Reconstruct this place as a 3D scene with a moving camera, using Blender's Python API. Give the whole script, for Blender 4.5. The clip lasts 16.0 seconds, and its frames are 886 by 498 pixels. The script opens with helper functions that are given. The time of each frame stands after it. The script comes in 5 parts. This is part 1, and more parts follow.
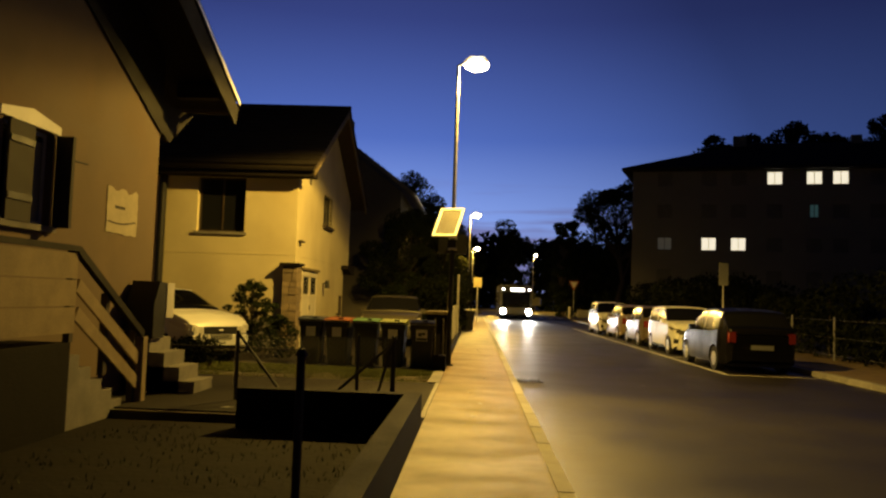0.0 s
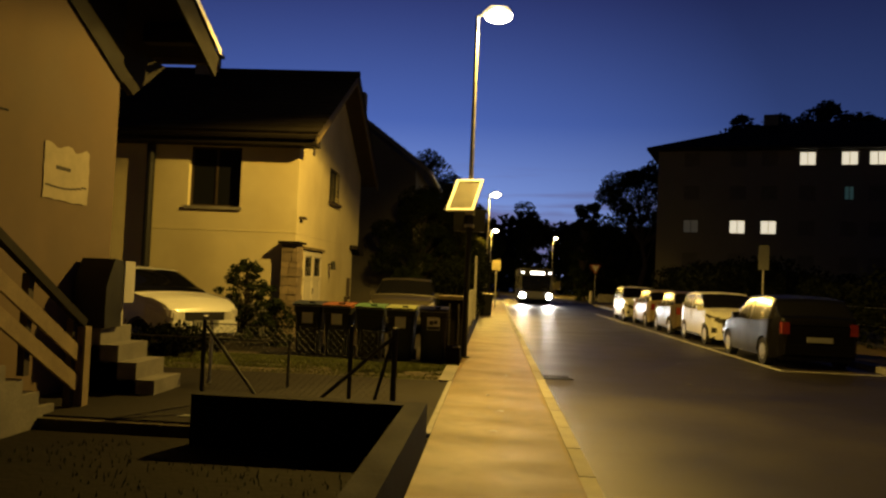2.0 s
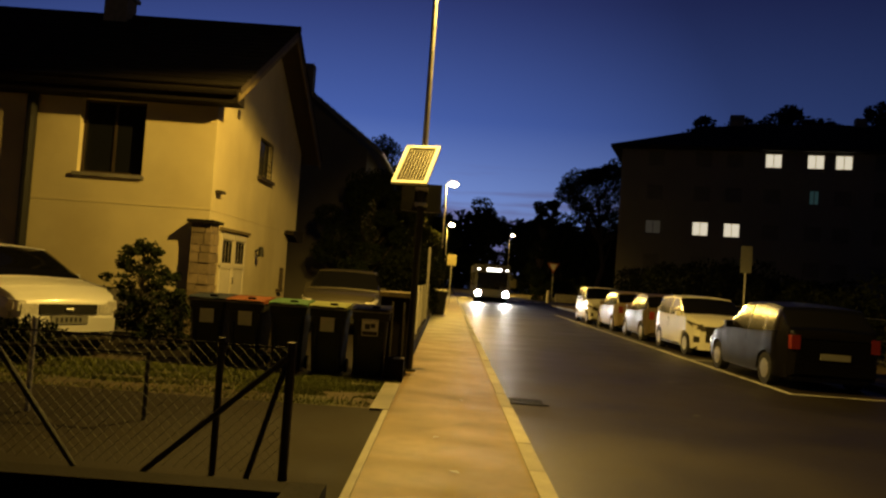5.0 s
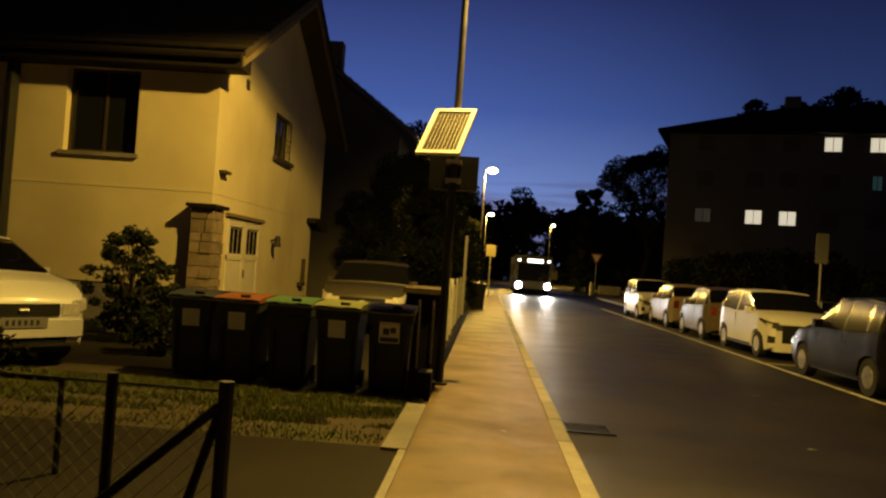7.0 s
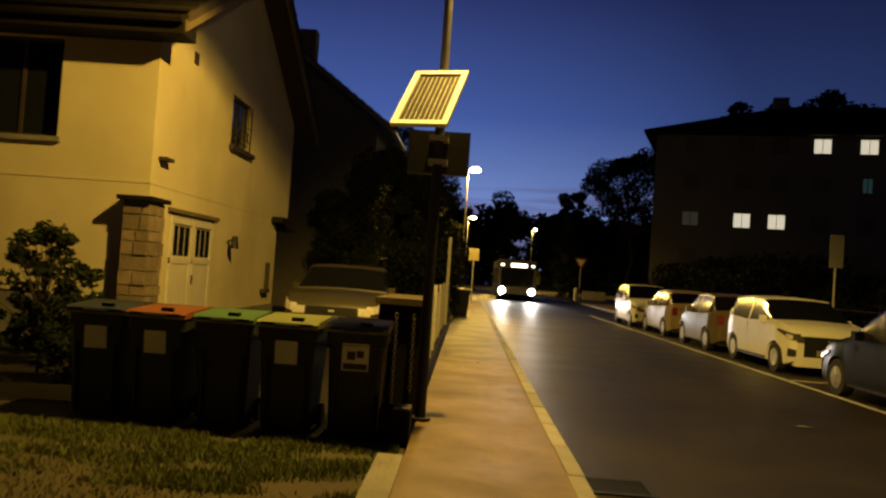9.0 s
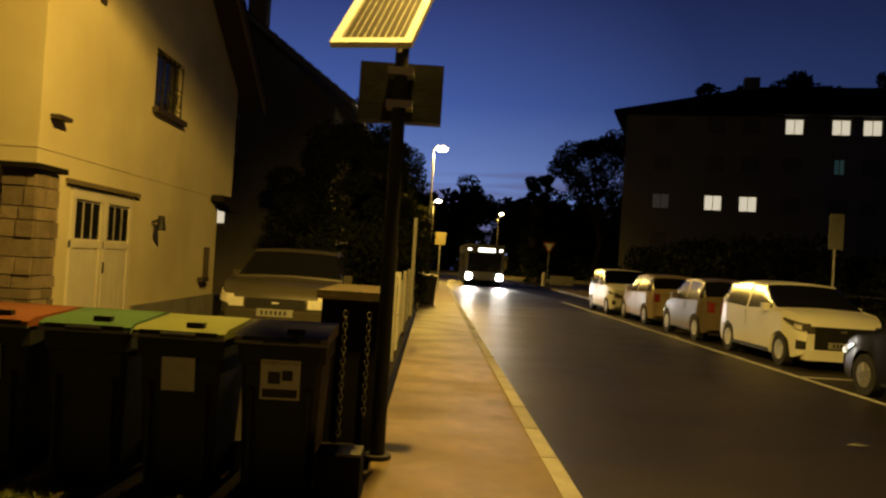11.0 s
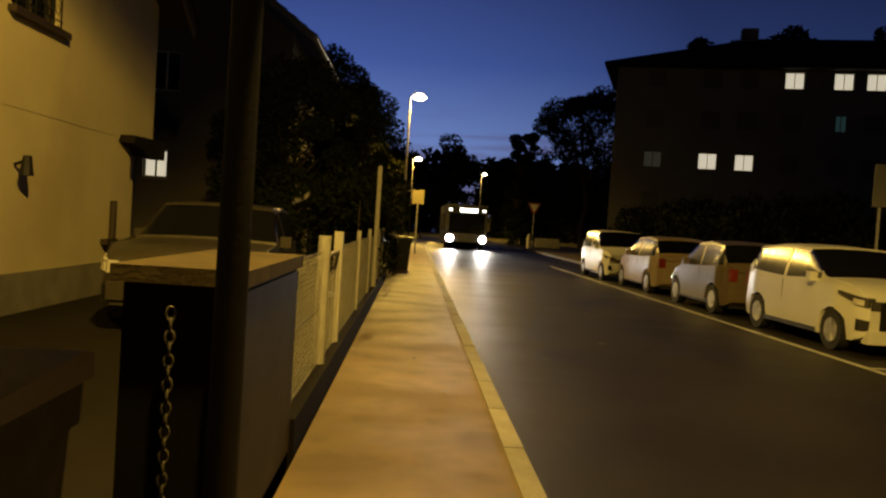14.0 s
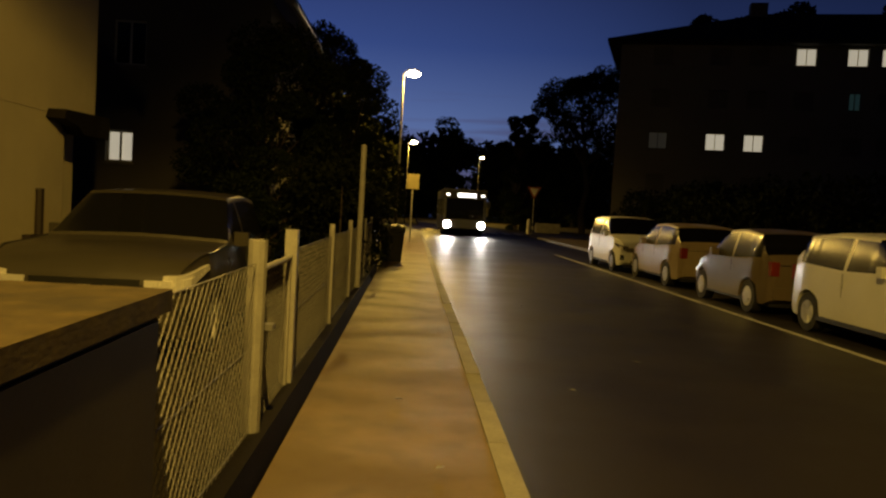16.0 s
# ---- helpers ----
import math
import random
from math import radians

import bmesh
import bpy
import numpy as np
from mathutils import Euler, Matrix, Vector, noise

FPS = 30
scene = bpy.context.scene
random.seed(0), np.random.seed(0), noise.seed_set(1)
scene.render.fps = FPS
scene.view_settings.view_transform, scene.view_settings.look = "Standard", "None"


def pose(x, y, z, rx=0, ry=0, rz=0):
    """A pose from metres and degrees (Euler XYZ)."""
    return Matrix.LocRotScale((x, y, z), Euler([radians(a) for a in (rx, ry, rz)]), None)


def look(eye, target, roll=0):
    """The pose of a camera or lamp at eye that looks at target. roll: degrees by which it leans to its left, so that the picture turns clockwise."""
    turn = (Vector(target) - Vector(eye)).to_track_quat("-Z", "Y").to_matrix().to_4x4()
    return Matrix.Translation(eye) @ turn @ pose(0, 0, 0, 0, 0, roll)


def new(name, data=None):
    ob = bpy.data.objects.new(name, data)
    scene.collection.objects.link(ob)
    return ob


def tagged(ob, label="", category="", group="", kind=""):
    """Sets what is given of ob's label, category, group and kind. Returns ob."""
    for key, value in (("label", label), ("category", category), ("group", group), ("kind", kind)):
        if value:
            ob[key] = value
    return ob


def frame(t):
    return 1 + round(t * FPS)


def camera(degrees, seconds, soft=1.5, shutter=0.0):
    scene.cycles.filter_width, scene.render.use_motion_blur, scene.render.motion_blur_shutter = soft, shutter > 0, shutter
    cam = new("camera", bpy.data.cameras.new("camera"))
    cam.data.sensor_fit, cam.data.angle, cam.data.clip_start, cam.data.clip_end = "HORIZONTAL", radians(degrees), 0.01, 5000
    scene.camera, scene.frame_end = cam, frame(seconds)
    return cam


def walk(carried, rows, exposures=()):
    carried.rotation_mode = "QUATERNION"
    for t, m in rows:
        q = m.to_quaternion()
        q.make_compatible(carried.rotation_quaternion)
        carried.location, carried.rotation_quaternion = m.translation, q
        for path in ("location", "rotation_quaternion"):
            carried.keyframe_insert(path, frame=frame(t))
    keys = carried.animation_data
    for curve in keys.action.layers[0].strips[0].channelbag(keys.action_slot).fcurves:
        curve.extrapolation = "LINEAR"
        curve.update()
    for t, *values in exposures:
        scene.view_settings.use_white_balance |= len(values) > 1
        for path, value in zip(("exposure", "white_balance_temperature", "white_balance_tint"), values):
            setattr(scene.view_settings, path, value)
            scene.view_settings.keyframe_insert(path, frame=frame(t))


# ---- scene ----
cam = camera(59.0, 16.0, soft=2.3, shutter=0.5)
METRES, EYE, TILT, LEAN, TURN = 16.4, 1.42, 3.28, 0.0, 2.5
ROWS = [
    (0.0, 0.0, 0.0, 0.0, -0.01, 0.31, -1.98),
    (0.5, 0.0035, 0.0302, -0.0003, -0.32, 0.18, -2.07),
    (1.0, 0.0093, 0.0577, -0.0019, -0.17, -0.58, -1.83),
    (1.5, 0.0051, 0.0899, -0.0046, 0.43, -0.82, -2.34),
    (2.0, 0.0033, 0.1222, -0.0066, 1.32, -0.98, -2.31),
    (2.5, 0.0016, 0.1556, -0.0086, 2.39, -0.95, -1.89),
    (3.0, -0.0003, 0.1855, -0.0085, 0.39, -0.65, -2.79),
    (3.5, 0.0011, 0.2183, -0.0108, 0.05, -0.63, -3.5),
    (4.0, 0.0037, 0.2464, -0.0138, -3.33, -0.47, -4.25),
    (6.5, 0.0181, 0.4066, -0.0252, 0.86, -2.32, -4.02),
    (7.0, 0.0166, 0.4377, -0.0252, 0.94, -1.96, -3.95),
    (7.5, 0.0197, 0.4702, -0.026, 1.22, -1.82, -2.99),
    (8.0, 0.0168, 0.4988, -0.0274, 1.14, -1.54, -2.9),
    (8.5, 0.0167, 0.5279, -0.03, 0.4, -1.53, -2.43),
    (9.0, 0.0139, 0.5593, -0.0326, -0.51, -1.5, -4.01),
    (11.5, 0.0165, 0.713, -0.0421, -5.24, -3.27, -3.24),
    (12.0, 0.0172, 0.7448, -0.0424, -8.98, -4.41, -4.38),
    (12.5, 0.0204, 0.7781, -0.045, -7.36, -4.72, -2.85),
    (13.0, 0.0242, 0.8069, -0.0483, -6.95, -4.81, -2.63),
    (13.5, 0.0318, 0.8429, -0.052, -6.72, -5.01, -2.98),
    (14.0, 0.0395, 0.8657, -0.054, -4.35, -5.08, -3.98),
    (14.5, 0.041, 0.8991, -0.0529, -5.7, -5.38, -4.83),
    (15.0, 0.0455, 0.9343, -0.0538, -4.49, -6.22, -3.82),
    (15.5, 0.0475, 0.9589, -0.0557, -4.43, -6.43, -4.02),
    (16.0, 0.0506, 0.991, -0.0573, -4.57, -6.19, -3.57),
]
EXPOSURES = [(0.0, 0.72), (1.5, 0.50), (4.0, 0.28), (8.0, 0.16), (12.0, 0.12), (15.0, -0.22), (16.0, -0.55)]
walk(cam, [(t, pose(0, 0, EYE, TILT, LEAN, TURN) @ pose(METRES * x, METRES * y, METRES * z, 90 + pitch, roll, yaw)) for t, x, y, z, yaw, pitch, roll in ROWS],
     exposures=EXPOSURES)

# ---- world and light ----
world = bpy.data.worlds.new("dusk_sky")
scene.world = world
world.use_nodes = True
wn, wl = world.node_tree.nodes, world.node_tree.links
wn.clear()
w_out, w_bg = wn.new("ShaderNodeOutputWorld"), wn.new("ShaderNodeBackground")
w_co, w_sep = wn.new("ShaderNodeTexCoord"), wn.new("ShaderNodeSeparateXYZ")
w_ramp = wn.new("ShaderNodeValToRGB")
for e in list(w_ramp.color_ramp.elements)[1:]:
    w_ramp.color_ramp.elements.remove(e)
for i, (p, c) in enumerate([(0.0, (0.20, 0.25, 0.45)), (0.09, (0.135, 0.205, 0.46)), (0.20, (0.048, 0.088, 0.295)),
                            (0.34, (0.025, 0.038, 0.150)), (0.6, (0.010, 0.011, 0.038)), (1.0, (0.005, 0.005, 0.014))]):
    e = w_ramp.color_ramp.elements[0] if i == 0 else w_ramp.color_ramp.elements.new(p)
    e.position, e.color = p, (*c, 1)
# the afterglow lies ahead along the street and fades to night behind
w_half = wn.new("ShaderNodeMath")
w_half.operation, w_half.inputs[1].default_value, w_half.inputs[2].default_value = "MULTIPLY_ADD", 0.5, 0.5
w_glow = wn.new("ShaderNodeValToRGB")
for i, (p, c) in enumerate([(0.0, 0.03), (0.75, 0.12), (0.925, 0.40), (1.0, 1.1)]):
    e = w_glow.color_ramp.elements[i] if i < 2 else w_glow.color_ramp.elements.new(p)
    e.position, e.color = p, (c, c, c, 1)
w_mul = wn.new("ShaderNodeMixRGB")
w_mul.blend_type, w_mul.inputs[0].default_value = "MULTIPLY", 1.0
# thin violet streaks of cloud low over the street's end
w_map, w_cl, w_cr = wn.new("ShaderNodeMapping"), wn.new("ShaderNodeTexNoise"), wn.new("ShaderNodeValToRGB")
w_map.inputs["Scale"].default_value = (2.2, 2.2, 30.0)
w_cl.inputs["Scale"].default_value, w_cl.inputs["Detail"].default_value = 2.0, 4.0
w_cr.color_ramp.elements[0].position, w_cr.color_ramp.elements[1].position = 0.46, 0.62
w_band = wn.new("ShaderNodeMapRange")
for k, v in (("From Min", 0.16), ("From Max", 0.09), ("To Min", 0.0), ("To Max", 0.75)):
    w_band.inputs[k].default_value = v
w_fac = wn.new("ShaderNodeMath")
w_fac.operation = "MULTIPLY"
w_mix = wn.new("ShaderNodeMixRGB")
w_mix.inputs[2].default_value = (0.085, 0.070, 0.150, 1)
wl.new(w_co.outputs["Generated"], w_sep.inputs[0])
wl.new(w_sep.outputs["Z"], w_ramp.inputs[0])
w_ahead = wn.new("ShaderNodeVectorMath")
w_ahead.operation, w_ahead.inputs[1].default_value = "DOT_PRODUCT", (-0.17, 0.985, 0.0)
wl.new(w_co.outputs["Generated"], w_ahead.inputs[0])
wl.new(w_ahead.outputs["Value"], w_half.inputs[0])
wl.new(w_half.outputs[0], w_glow.inputs[0])
wl.new(w_co.outputs["Generated"], w_map.inputs[0])
wl.new(w_map.outputs[0], w_cl.inputs["Vector"])
wl.new(w_cl.outputs["Fac"], w_cr.inputs[0])
wl.new(w_sep.outputs["Z"], w_band.inputs[0])
wl.new(w_cr.outputs[0], w_fac.inputs[0])
wl.new(w_band.outputs[0], w_fac.inputs[1])
wl.new(w_fac.outputs[0], w_mix.inputs[0])
wl.new(w_ramp.outputs[0], w_mix.inputs[1])
wl.new(w_mix.outputs[0], w_mul.inputs[1])
wl.new(w_glow.outputs[0], w_mul.inputs[2])
wl.new(w_mul.outputs[0], w_bg.inputs["Color"])
w_bg.inputs["Strength"].default_value = 1.08
wl.new(w_bg.outputs[0], w_out.inputs[0])

SODIUM = (1.0, 0.61, 0.095)


def lamp(name, kind, at, energy, colour, target=None, size=2.0, blend=0.2, radius=0.1):
    data = bpy.data.lights.new(name, kind)
    data.energy, data.color, data.shadow_soft_size = energy, colour, radius
    if kind == "SPOT":
        data.spot_size, data.spot_blend = size, blend
    ob = new(name, data)
    ob.matrix_basis = look(at, target) if target else Matrix.Translation(at)
    return ob


# sodium street lamps, with the cut-off of their housings
STREET = [(-0.13, 16.7, 6.47, 3400, 154), (-0.1, 45.1, 6.25, 3600, 152), (0.0, 75.0, 6.25, 3600, 152)]
for sx, sy, sz, sw, cut in STREET:
    lamp("street_light", "SPOT", (sx, sy, sz - 0.22), sw * 0.23, SODIUM, (sx, sy, 0), radians(161), 0.10, 0.08)
    lamp("street_light", "SPOT", (sx, sy, sz - 0.22), sw * 0.37, SODIUM, (sx, sy, 0), radians(cut), 0.08, 0.08)
    for way in (-1, 1):  # the reflector throws most of the light along the street
        lamp("street_light", "SPOT", (sx, sy, sz - 0.22), sw * 0.50, SODIUM, (sx + 1.6, sy + way * 9.0, sz - 5.8), radians(76), 0.7, 0.08)
lamp("street_light", "SPOT", (8.9, 118.4, 8.10), 5000, SODIUM, (8.9, 118.4, 0), radians(150), 0.2, 0.2)
# the bus's headlights
for hx in (2.2, 4.2):
    lamp("bus_beam", "SPOT", (hx, 61.8, 0.62), 2300, (1.0, 0.93, 0.82), (hx, 56.5, -0.1), radians(24), 0.8, 0.12)


# ---- materials ----
def mat(name, colour, rough=0.7, metal=0.0, scale=6.0, vary=0.25, bump=0.15, fine=60.0, stain=None, stain_scale=0.8,
        per_piece=0.0, spec=0.5):
    m = bpy.data.materials.new(name)
    m.use_nodes = True
    n, l = m.node_tree.nodes, m.node_tree.links
    b = n["Principled BSDF"]
    b.inputs["Roughness"].default_value, b.inputs["Metallic"].default_value = rough, metal
    b.inputs["Specular IOR Level"].default_value = spec
    co = n.new("ShaderNodeTexCoord")
    big, small = n.new("ShaderNodeTexNoise"), n.new("ShaderNodeTexNoise")
    big.inputs["Scale"].default_value, big.inputs["Detail"].default_value = scale, 5
    small.inputs["Scale"].default_value, small.inputs["Detail"].default_value = fine, 3
    for t in (big, small):
        l.new(co.outputs["Object"], t.inputs["Vector"])
    add = n.new("ShaderNodeMath")
    add.operation = "MULTIPLY_ADD"
    add.inputs[1].default_value = 0.5
    l.new(small.outputs["Fac"], add.inputs[0])
    l.new(big.outputs["Fac"], add.inputs[2])
    rng = n.new("ShaderNodeMapRange")
    for k, v in (("From Min", 0.45), ("From Max", 1.05), ("To Min", 1 - vary), ("To Max", 1 + vary)):
        rng.inputs[k].default_value = v
    l.new(add.outputs[0], rng.inputs[0])
    mul = n.new("ShaderNodeMixRGB")
    mul.blend_type, mul.inputs[0].default_value = "MULTIPLY", 1.0
    mul.inputs[1].default_value = (*colour, 1)
    l.new(rng.outputs[0], mul.inputs[2])
    last = mul.outputs[0]
    if per_piece:
        info, pr = n.new("ShaderNodeObjectInfo"), n.new("ShaderNodeMapRange")
        pr.inputs["To Min"].default_value, pr.inputs["To Max"].default_value = 1 - per_piece, 1 + per_piece
        l.new(info.outputs["Random"], pr.inputs[0])
        pm = n.new("ShaderNodeMixRGB")
        pm.blend_type, pm.inputs[0].default_value = "MULTIPLY", 1.0
        l.new(last, pm.inputs[1])
        l.new(pr.outputs[0], pm.inputs[2])
        last = pm.outputs[0]
    if stain:
        st, sr = n.new("ShaderNodeTexNoise"), n.new("ShaderNodeValToRGB")
        st.inputs["Scale"].default_value, st.inputs["Detail"].default_value = stain_scale, 6
        l.new(co.outputs["Object"], st.inputs["Vector"])
        sr.color_ramp.elements[0].position, sr.color_ramp.elements[1].position = 0.50, 0.66
        l.new(st.outputs["Fac"], sr.inputs[0])
        sm = n.new("ShaderNodeMixRGB")
        sm.inputs[2].default_value = (*stain, 1)
        l.new(last, sm.inputs[1])
        l.new(sr.outputs[0], sm.inputs[0])
        last = sm.outputs[0]
    l.new(last, b.inputs["Base Color"])
    if bump:
        bp = n.new("ShaderNodeBump")
        bp.inputs["Strength"].default_value, bp.inputs["Distance"].default_value = bump, 0.02
        l.new(add.outputs[0], bp.inputs["Height"])
        l.new(bp.outputs[0], b.inputs["Normal"])
    rr = n.new("ShaderNodeMapRange")
    for k, v in (("From Min", 0.4), ("From Max", 1.1), ("To Min", max(0.02, rough - 0.12)), ("To Max", min(1, rough + 0.12))):
        rr.inputs[k].default_value = v
    l.new(add.outputs[0], rr.inputs[0])
    l.new(rr.outputs[0], b.inputs["Roughness"])
    return m


def glow(name, colour, strength):
    m = bpy.data.materials.new(name)
    m.use_nodes = True
    b = m.node_tree.nodes["Principled BSDF"]
    b.inputs["Base Color"].default_value = (*colour, 1)
    b.inputs["Emission Color"].default_value = (*colour, 1)
    b.inputs["Emission Strength"].default_value = strength
    return m


def glass(name, tint=(0.008, 0.008, 0.009), rough=0.04):
    m = bpy.data.materials.new(name)
    m.use_nodes = True
    b = m.node_tree.nodes["Principled BSDF"]
    b.inputs["Base Color"].default_value = (*tint, 1)
    b.inputs["Roughness"].default_value = rough
    b.inputs["Specular IOR Level"].default_value = 0.38
    return m


M_ASPHALT = mat("asphalt", (0.019, 0.015, 0.011), 0.50, scale=0.7, vary=0.30, bump=0.30, fine=110, stain=(0.017, 0.0135, 0.010), stain_scale=0.5, spec=0.42)
M_PAVE = mat("worn_pavement", (0.190, 0.140, 0.070), 0.68, scale=3.4, vary=0.30, bump=0.36, fine=150, stain=(0.140, 0.102, 0.050), stain_scale=1.7, spec=0.25)
pn, pk = M_PAVE.node_tree.nodes, M_PAVE.node_tree.links
pb = pn["Principled BSDF"]
p_map, p_noise, p_bump = pn.new("ShaderNodeMapping"), pn.new("ShaderNodeTexNoise"), pn.new("ShaderNodeBump")
p_map.inputs["Scale"].default_value = (0.8, 1.7, 1.0)
p_noise.inputs["Scale"].default_value, p_noise.inputs["Detail"].default_value = 1.0, 1.5
p_bump.inputs["Strength"].default_value, p_bump.inputs["Distance"].default_value = 0.005, 0.05
pk.new(pn["Texture Coordinate"].outputs["Object"], p_map.inputs[0])
pk.new(p_map.outputs[0], p_noise.inputs["Vector"])
pk.new(p_noise.outputs["Fac"], p_bump.inputs["Height"])
pk.new(pn["Bump"].outputs[0], p_bump.inputs["Normal"])
pk.new(p_bump.outputs[0], pb.inputs["Normal"])
p_damp = pn.new("ShaderNodeMapRange")
for k, v in (("From Min", 0.42), ("From Max", 0.60), ("To Min", 0.58), ("To Max", 0.68)):
    p_damp.inputs[k].default_value = v
pk.new(p_noise.outputs["Fac"], p_damp.inputs[0])
pk.new(p_damp.outputs[0], pb.inputs["Roughness"])
M_KERB = mat("kerb_stone", (0.30, 0.285, 0.26), 0.75, scale=4, vary=0.3, bump=0.35, fine=50, per_piece=0.18)
M_CONC = mat("concrete", (0.23, 0.215, 0.19), 0.85, scale=2.5, vary=0.3, bump=0.3, fine=45, stain=(0.17, 0.16, 0.145), stain_scale=1.6)
M_OLDASPHALT = mat("old_driveway_asphalt", (0.017, 0.0135, 0.0095), 0.9, scale=1.2, vary=0.35, bump=0.4, fine=70, stain=(0.016, 0.013, 0.009), stain_scale=0.7, spec=0.2)
# near-black soil: the missing lamp light in the yard is put into the colour
M_YARD = mat("unlit_garden_soil", (0.009, 0.007, 0.005), 0.95, scale=2.5, vary=0.5, bump=0.8, fine=18, spec=0.1)
# concrete darkened to near black; the yard walls' lack of light is in this colour
M_DARKCONC = mat("darkened_concrete", (0.012, 0.010, 0.008), 0.9, scale=2.5, vary=0.35, bump=0.4, fine=45, spec=0.12)
M_RENDER_G = mat("cream_render", (0.68, 0.60, 0.38), 0.9, scale=1.1, vary=0.10, bump=0.25, fine=120, stain=(0.58, 0.50, 0.30), stain_scale=0.45)
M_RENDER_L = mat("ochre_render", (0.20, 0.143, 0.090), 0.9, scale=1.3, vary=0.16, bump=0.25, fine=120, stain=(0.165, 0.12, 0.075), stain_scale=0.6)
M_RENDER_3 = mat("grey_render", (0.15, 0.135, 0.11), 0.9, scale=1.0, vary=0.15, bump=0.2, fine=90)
M_RENDER_A = mat("apartment_render", (0.26, 0.24, 0.19), 0.9, scale=0.5, vary=0.12, bump=0.1, fine=40)
M_ROOF = mat("dark_roof_tile", (0.028, 0.023, 0.018), 0.9, scale=2, vary=0.4, bump=0.4, fine=25, spec=0.15)
M_SOFFIT = mat("brown_soffit_board", (0.055, 0.040, 0.025), 0.8, scale=3, vary=0.3, bump=0.2, fine=40)
M_STONE = mat("rubble_stone", (0.24, 0.185, 0.125), 0.9, scale=6, vary=0.3, bump=0.5, fine=35, per_piece=0.28)
M_MORTAR = mat("mortar", (0.24, 0.21, 0.17), 0.95, scale=8, vary=0.2, bump=0.4)
M_WHITE = mat("white_paint", (0.62, 0.60, 0.55), 0.55, scale=3, vary=0.10, bump=0.06)
M_GARAGE = mat("cream_door_paint", (0.68, 0.63, 0.52), 0.5, scale=3, vary=0.10, bump=0.08)
M_DARKWOOD = mat("dark_stained_wood", (0.040, 0.028, 0.020), 0.65, scale=5, vary=0.35, bump=0.2)
M_SHUTTER = mat("grey_green_shutter", (0.062, 0.056, 0.045), 0.75, scale=5, vary=0.2, bump=0.12, spec=0.2)
# weathered stair boards, browned further to hold the shade they stand in
M_BOARD = mat("weathered_shaded_board", (0.30, 0.235, 0.145), 0.8, scale=4, vary=0.28, bump=0.18, fine=50, spec=0.2)
M_VERGE = mat("ochre_verge_board", (0.17, 0.135, 0.075), 0.85, scale=3, vary=0.25, bump=0.2, fine=40, spec=0.2)
M_POSTER = mat("yellowed_paper", (0.50, 0.44, 0.31), 0.8, scale=5, vary=0.16, bump=0.05, spec=0.2)
M_BLACKMETAL = mat("black_metal", (0.010, 0.010, 0.010), 0.6, 0.0, scale=8, vary=0.3, bump=0.1)
M_GALV = mat("galvanised_steel", (0.44, 0.44, 0.43), 0.45, 0.7, scale=6, vary=0.2, bump=0.06)
M_POSTCONC = mat("pale_post_paint", (0.33, 0.32, 0.29), 0.7, scale=7, vary=0.2, bump=0.2)
M_POLE = mat("dark_pole_paint", (0.020, 0.020, 0.018), 0.75, 0.0, scale=6, vary=0.25, bump=0.08)
M_WIRE = mat("fence_wire", (0.32, 0.31, 0.29), 0.5, 0.6, scale=9, vary=0.3, bump=0)
M_RUBBER = mat("tyre_rubber", (0.018, 0.018, 0.018), 0.85, scale=20, vary=0.2, bump=0.2)
M_RIM = mat("alloy_rim", (0.52, 0.52, 0.53), 0.35, 0.8, scale=10, vary=0.12, bump=0)
M_GLASS = glass("car_glass")
M_SIDEGLASS = glass("dusty_side_glass", (0.014, 0.012, 0.009), 0.17)
M_SIDEGLASS.node_tree.nodes["Principled BSDF"].inputs["Specular IOR Level"].default_value = 0.6
M_SIDEGLASS.node_tree.nodes["Principled BSDF"].inputs["Coat Weight"].default_value = 0.15
M_SIDEGLASS.node_tree.nodes["Principled BSDF"].inputs["Coat Roughness"].default_value = 0.10
M_WINGLASS = glass("window_glass", (0.012, 0.013, 0.016), 0.06)
M_BINBODY = mat("black_bin_plastic", (0.009, 0.010, 0.010), 0.6, scale=8, vary=0.3, bump=0.1)
M_LID = {k: mat(k + "_bin_lid", c, 0.58, scale=8, vary=0.22, bump=0.10, spec=0.4) for k, c in
         dict(grey=(0.018, 0.028, 0.055), brown=(0.20, 0.062, 0.018), green=(0.06, 0.13, 0.05), yellow=(0.17, 0.185, 0.055), dark=(0.20, 0.18, 0.12)).items()}
M_STICKER = mat("white_sticker", (0.64, 0.63, 0.58), 0.6, scale=9, vary=0.12, bump=0)
M_LABEL = mat("paper_sticker", (0.24, 0.24, 0.22), 0.6, scale=9, vary=0.12, bump=0)
M_INK = mat("black_ink", (0.02, 0.02, 0.02), 0.7, bump=0, vary=0.1)
M_CELL = mat("solar_cell", (0.026, 0.022, 0.016), 0.6, scale=10, vary=0.25, bump=0, spec=0.15)
M_ALU = mat("pale_aluminium", (0.82, 0.82, 0.84), 0.5, 0.0, scale=8, vary=0.08, bump=0.03)
M_SOIL = mat("trodden_soil", (0.065, 0.049, 0.025), 0.95, scale=1.6, vary=0.4, bump=0.6, fine=22, stain=(0.060, 0.062, 0.018), stain_scale=0.9)
M_GRASS = mat("grass_blade", (0.13, 0.15, 0.028), 0.8, scale=2.0, vary=0.35, bump=0)
M_LEAF = mat("dark_leaf", (0.020, 0.028, 0.009), 0.8, scale=1.2, vary=0.4, bump=0, spec=0.15)
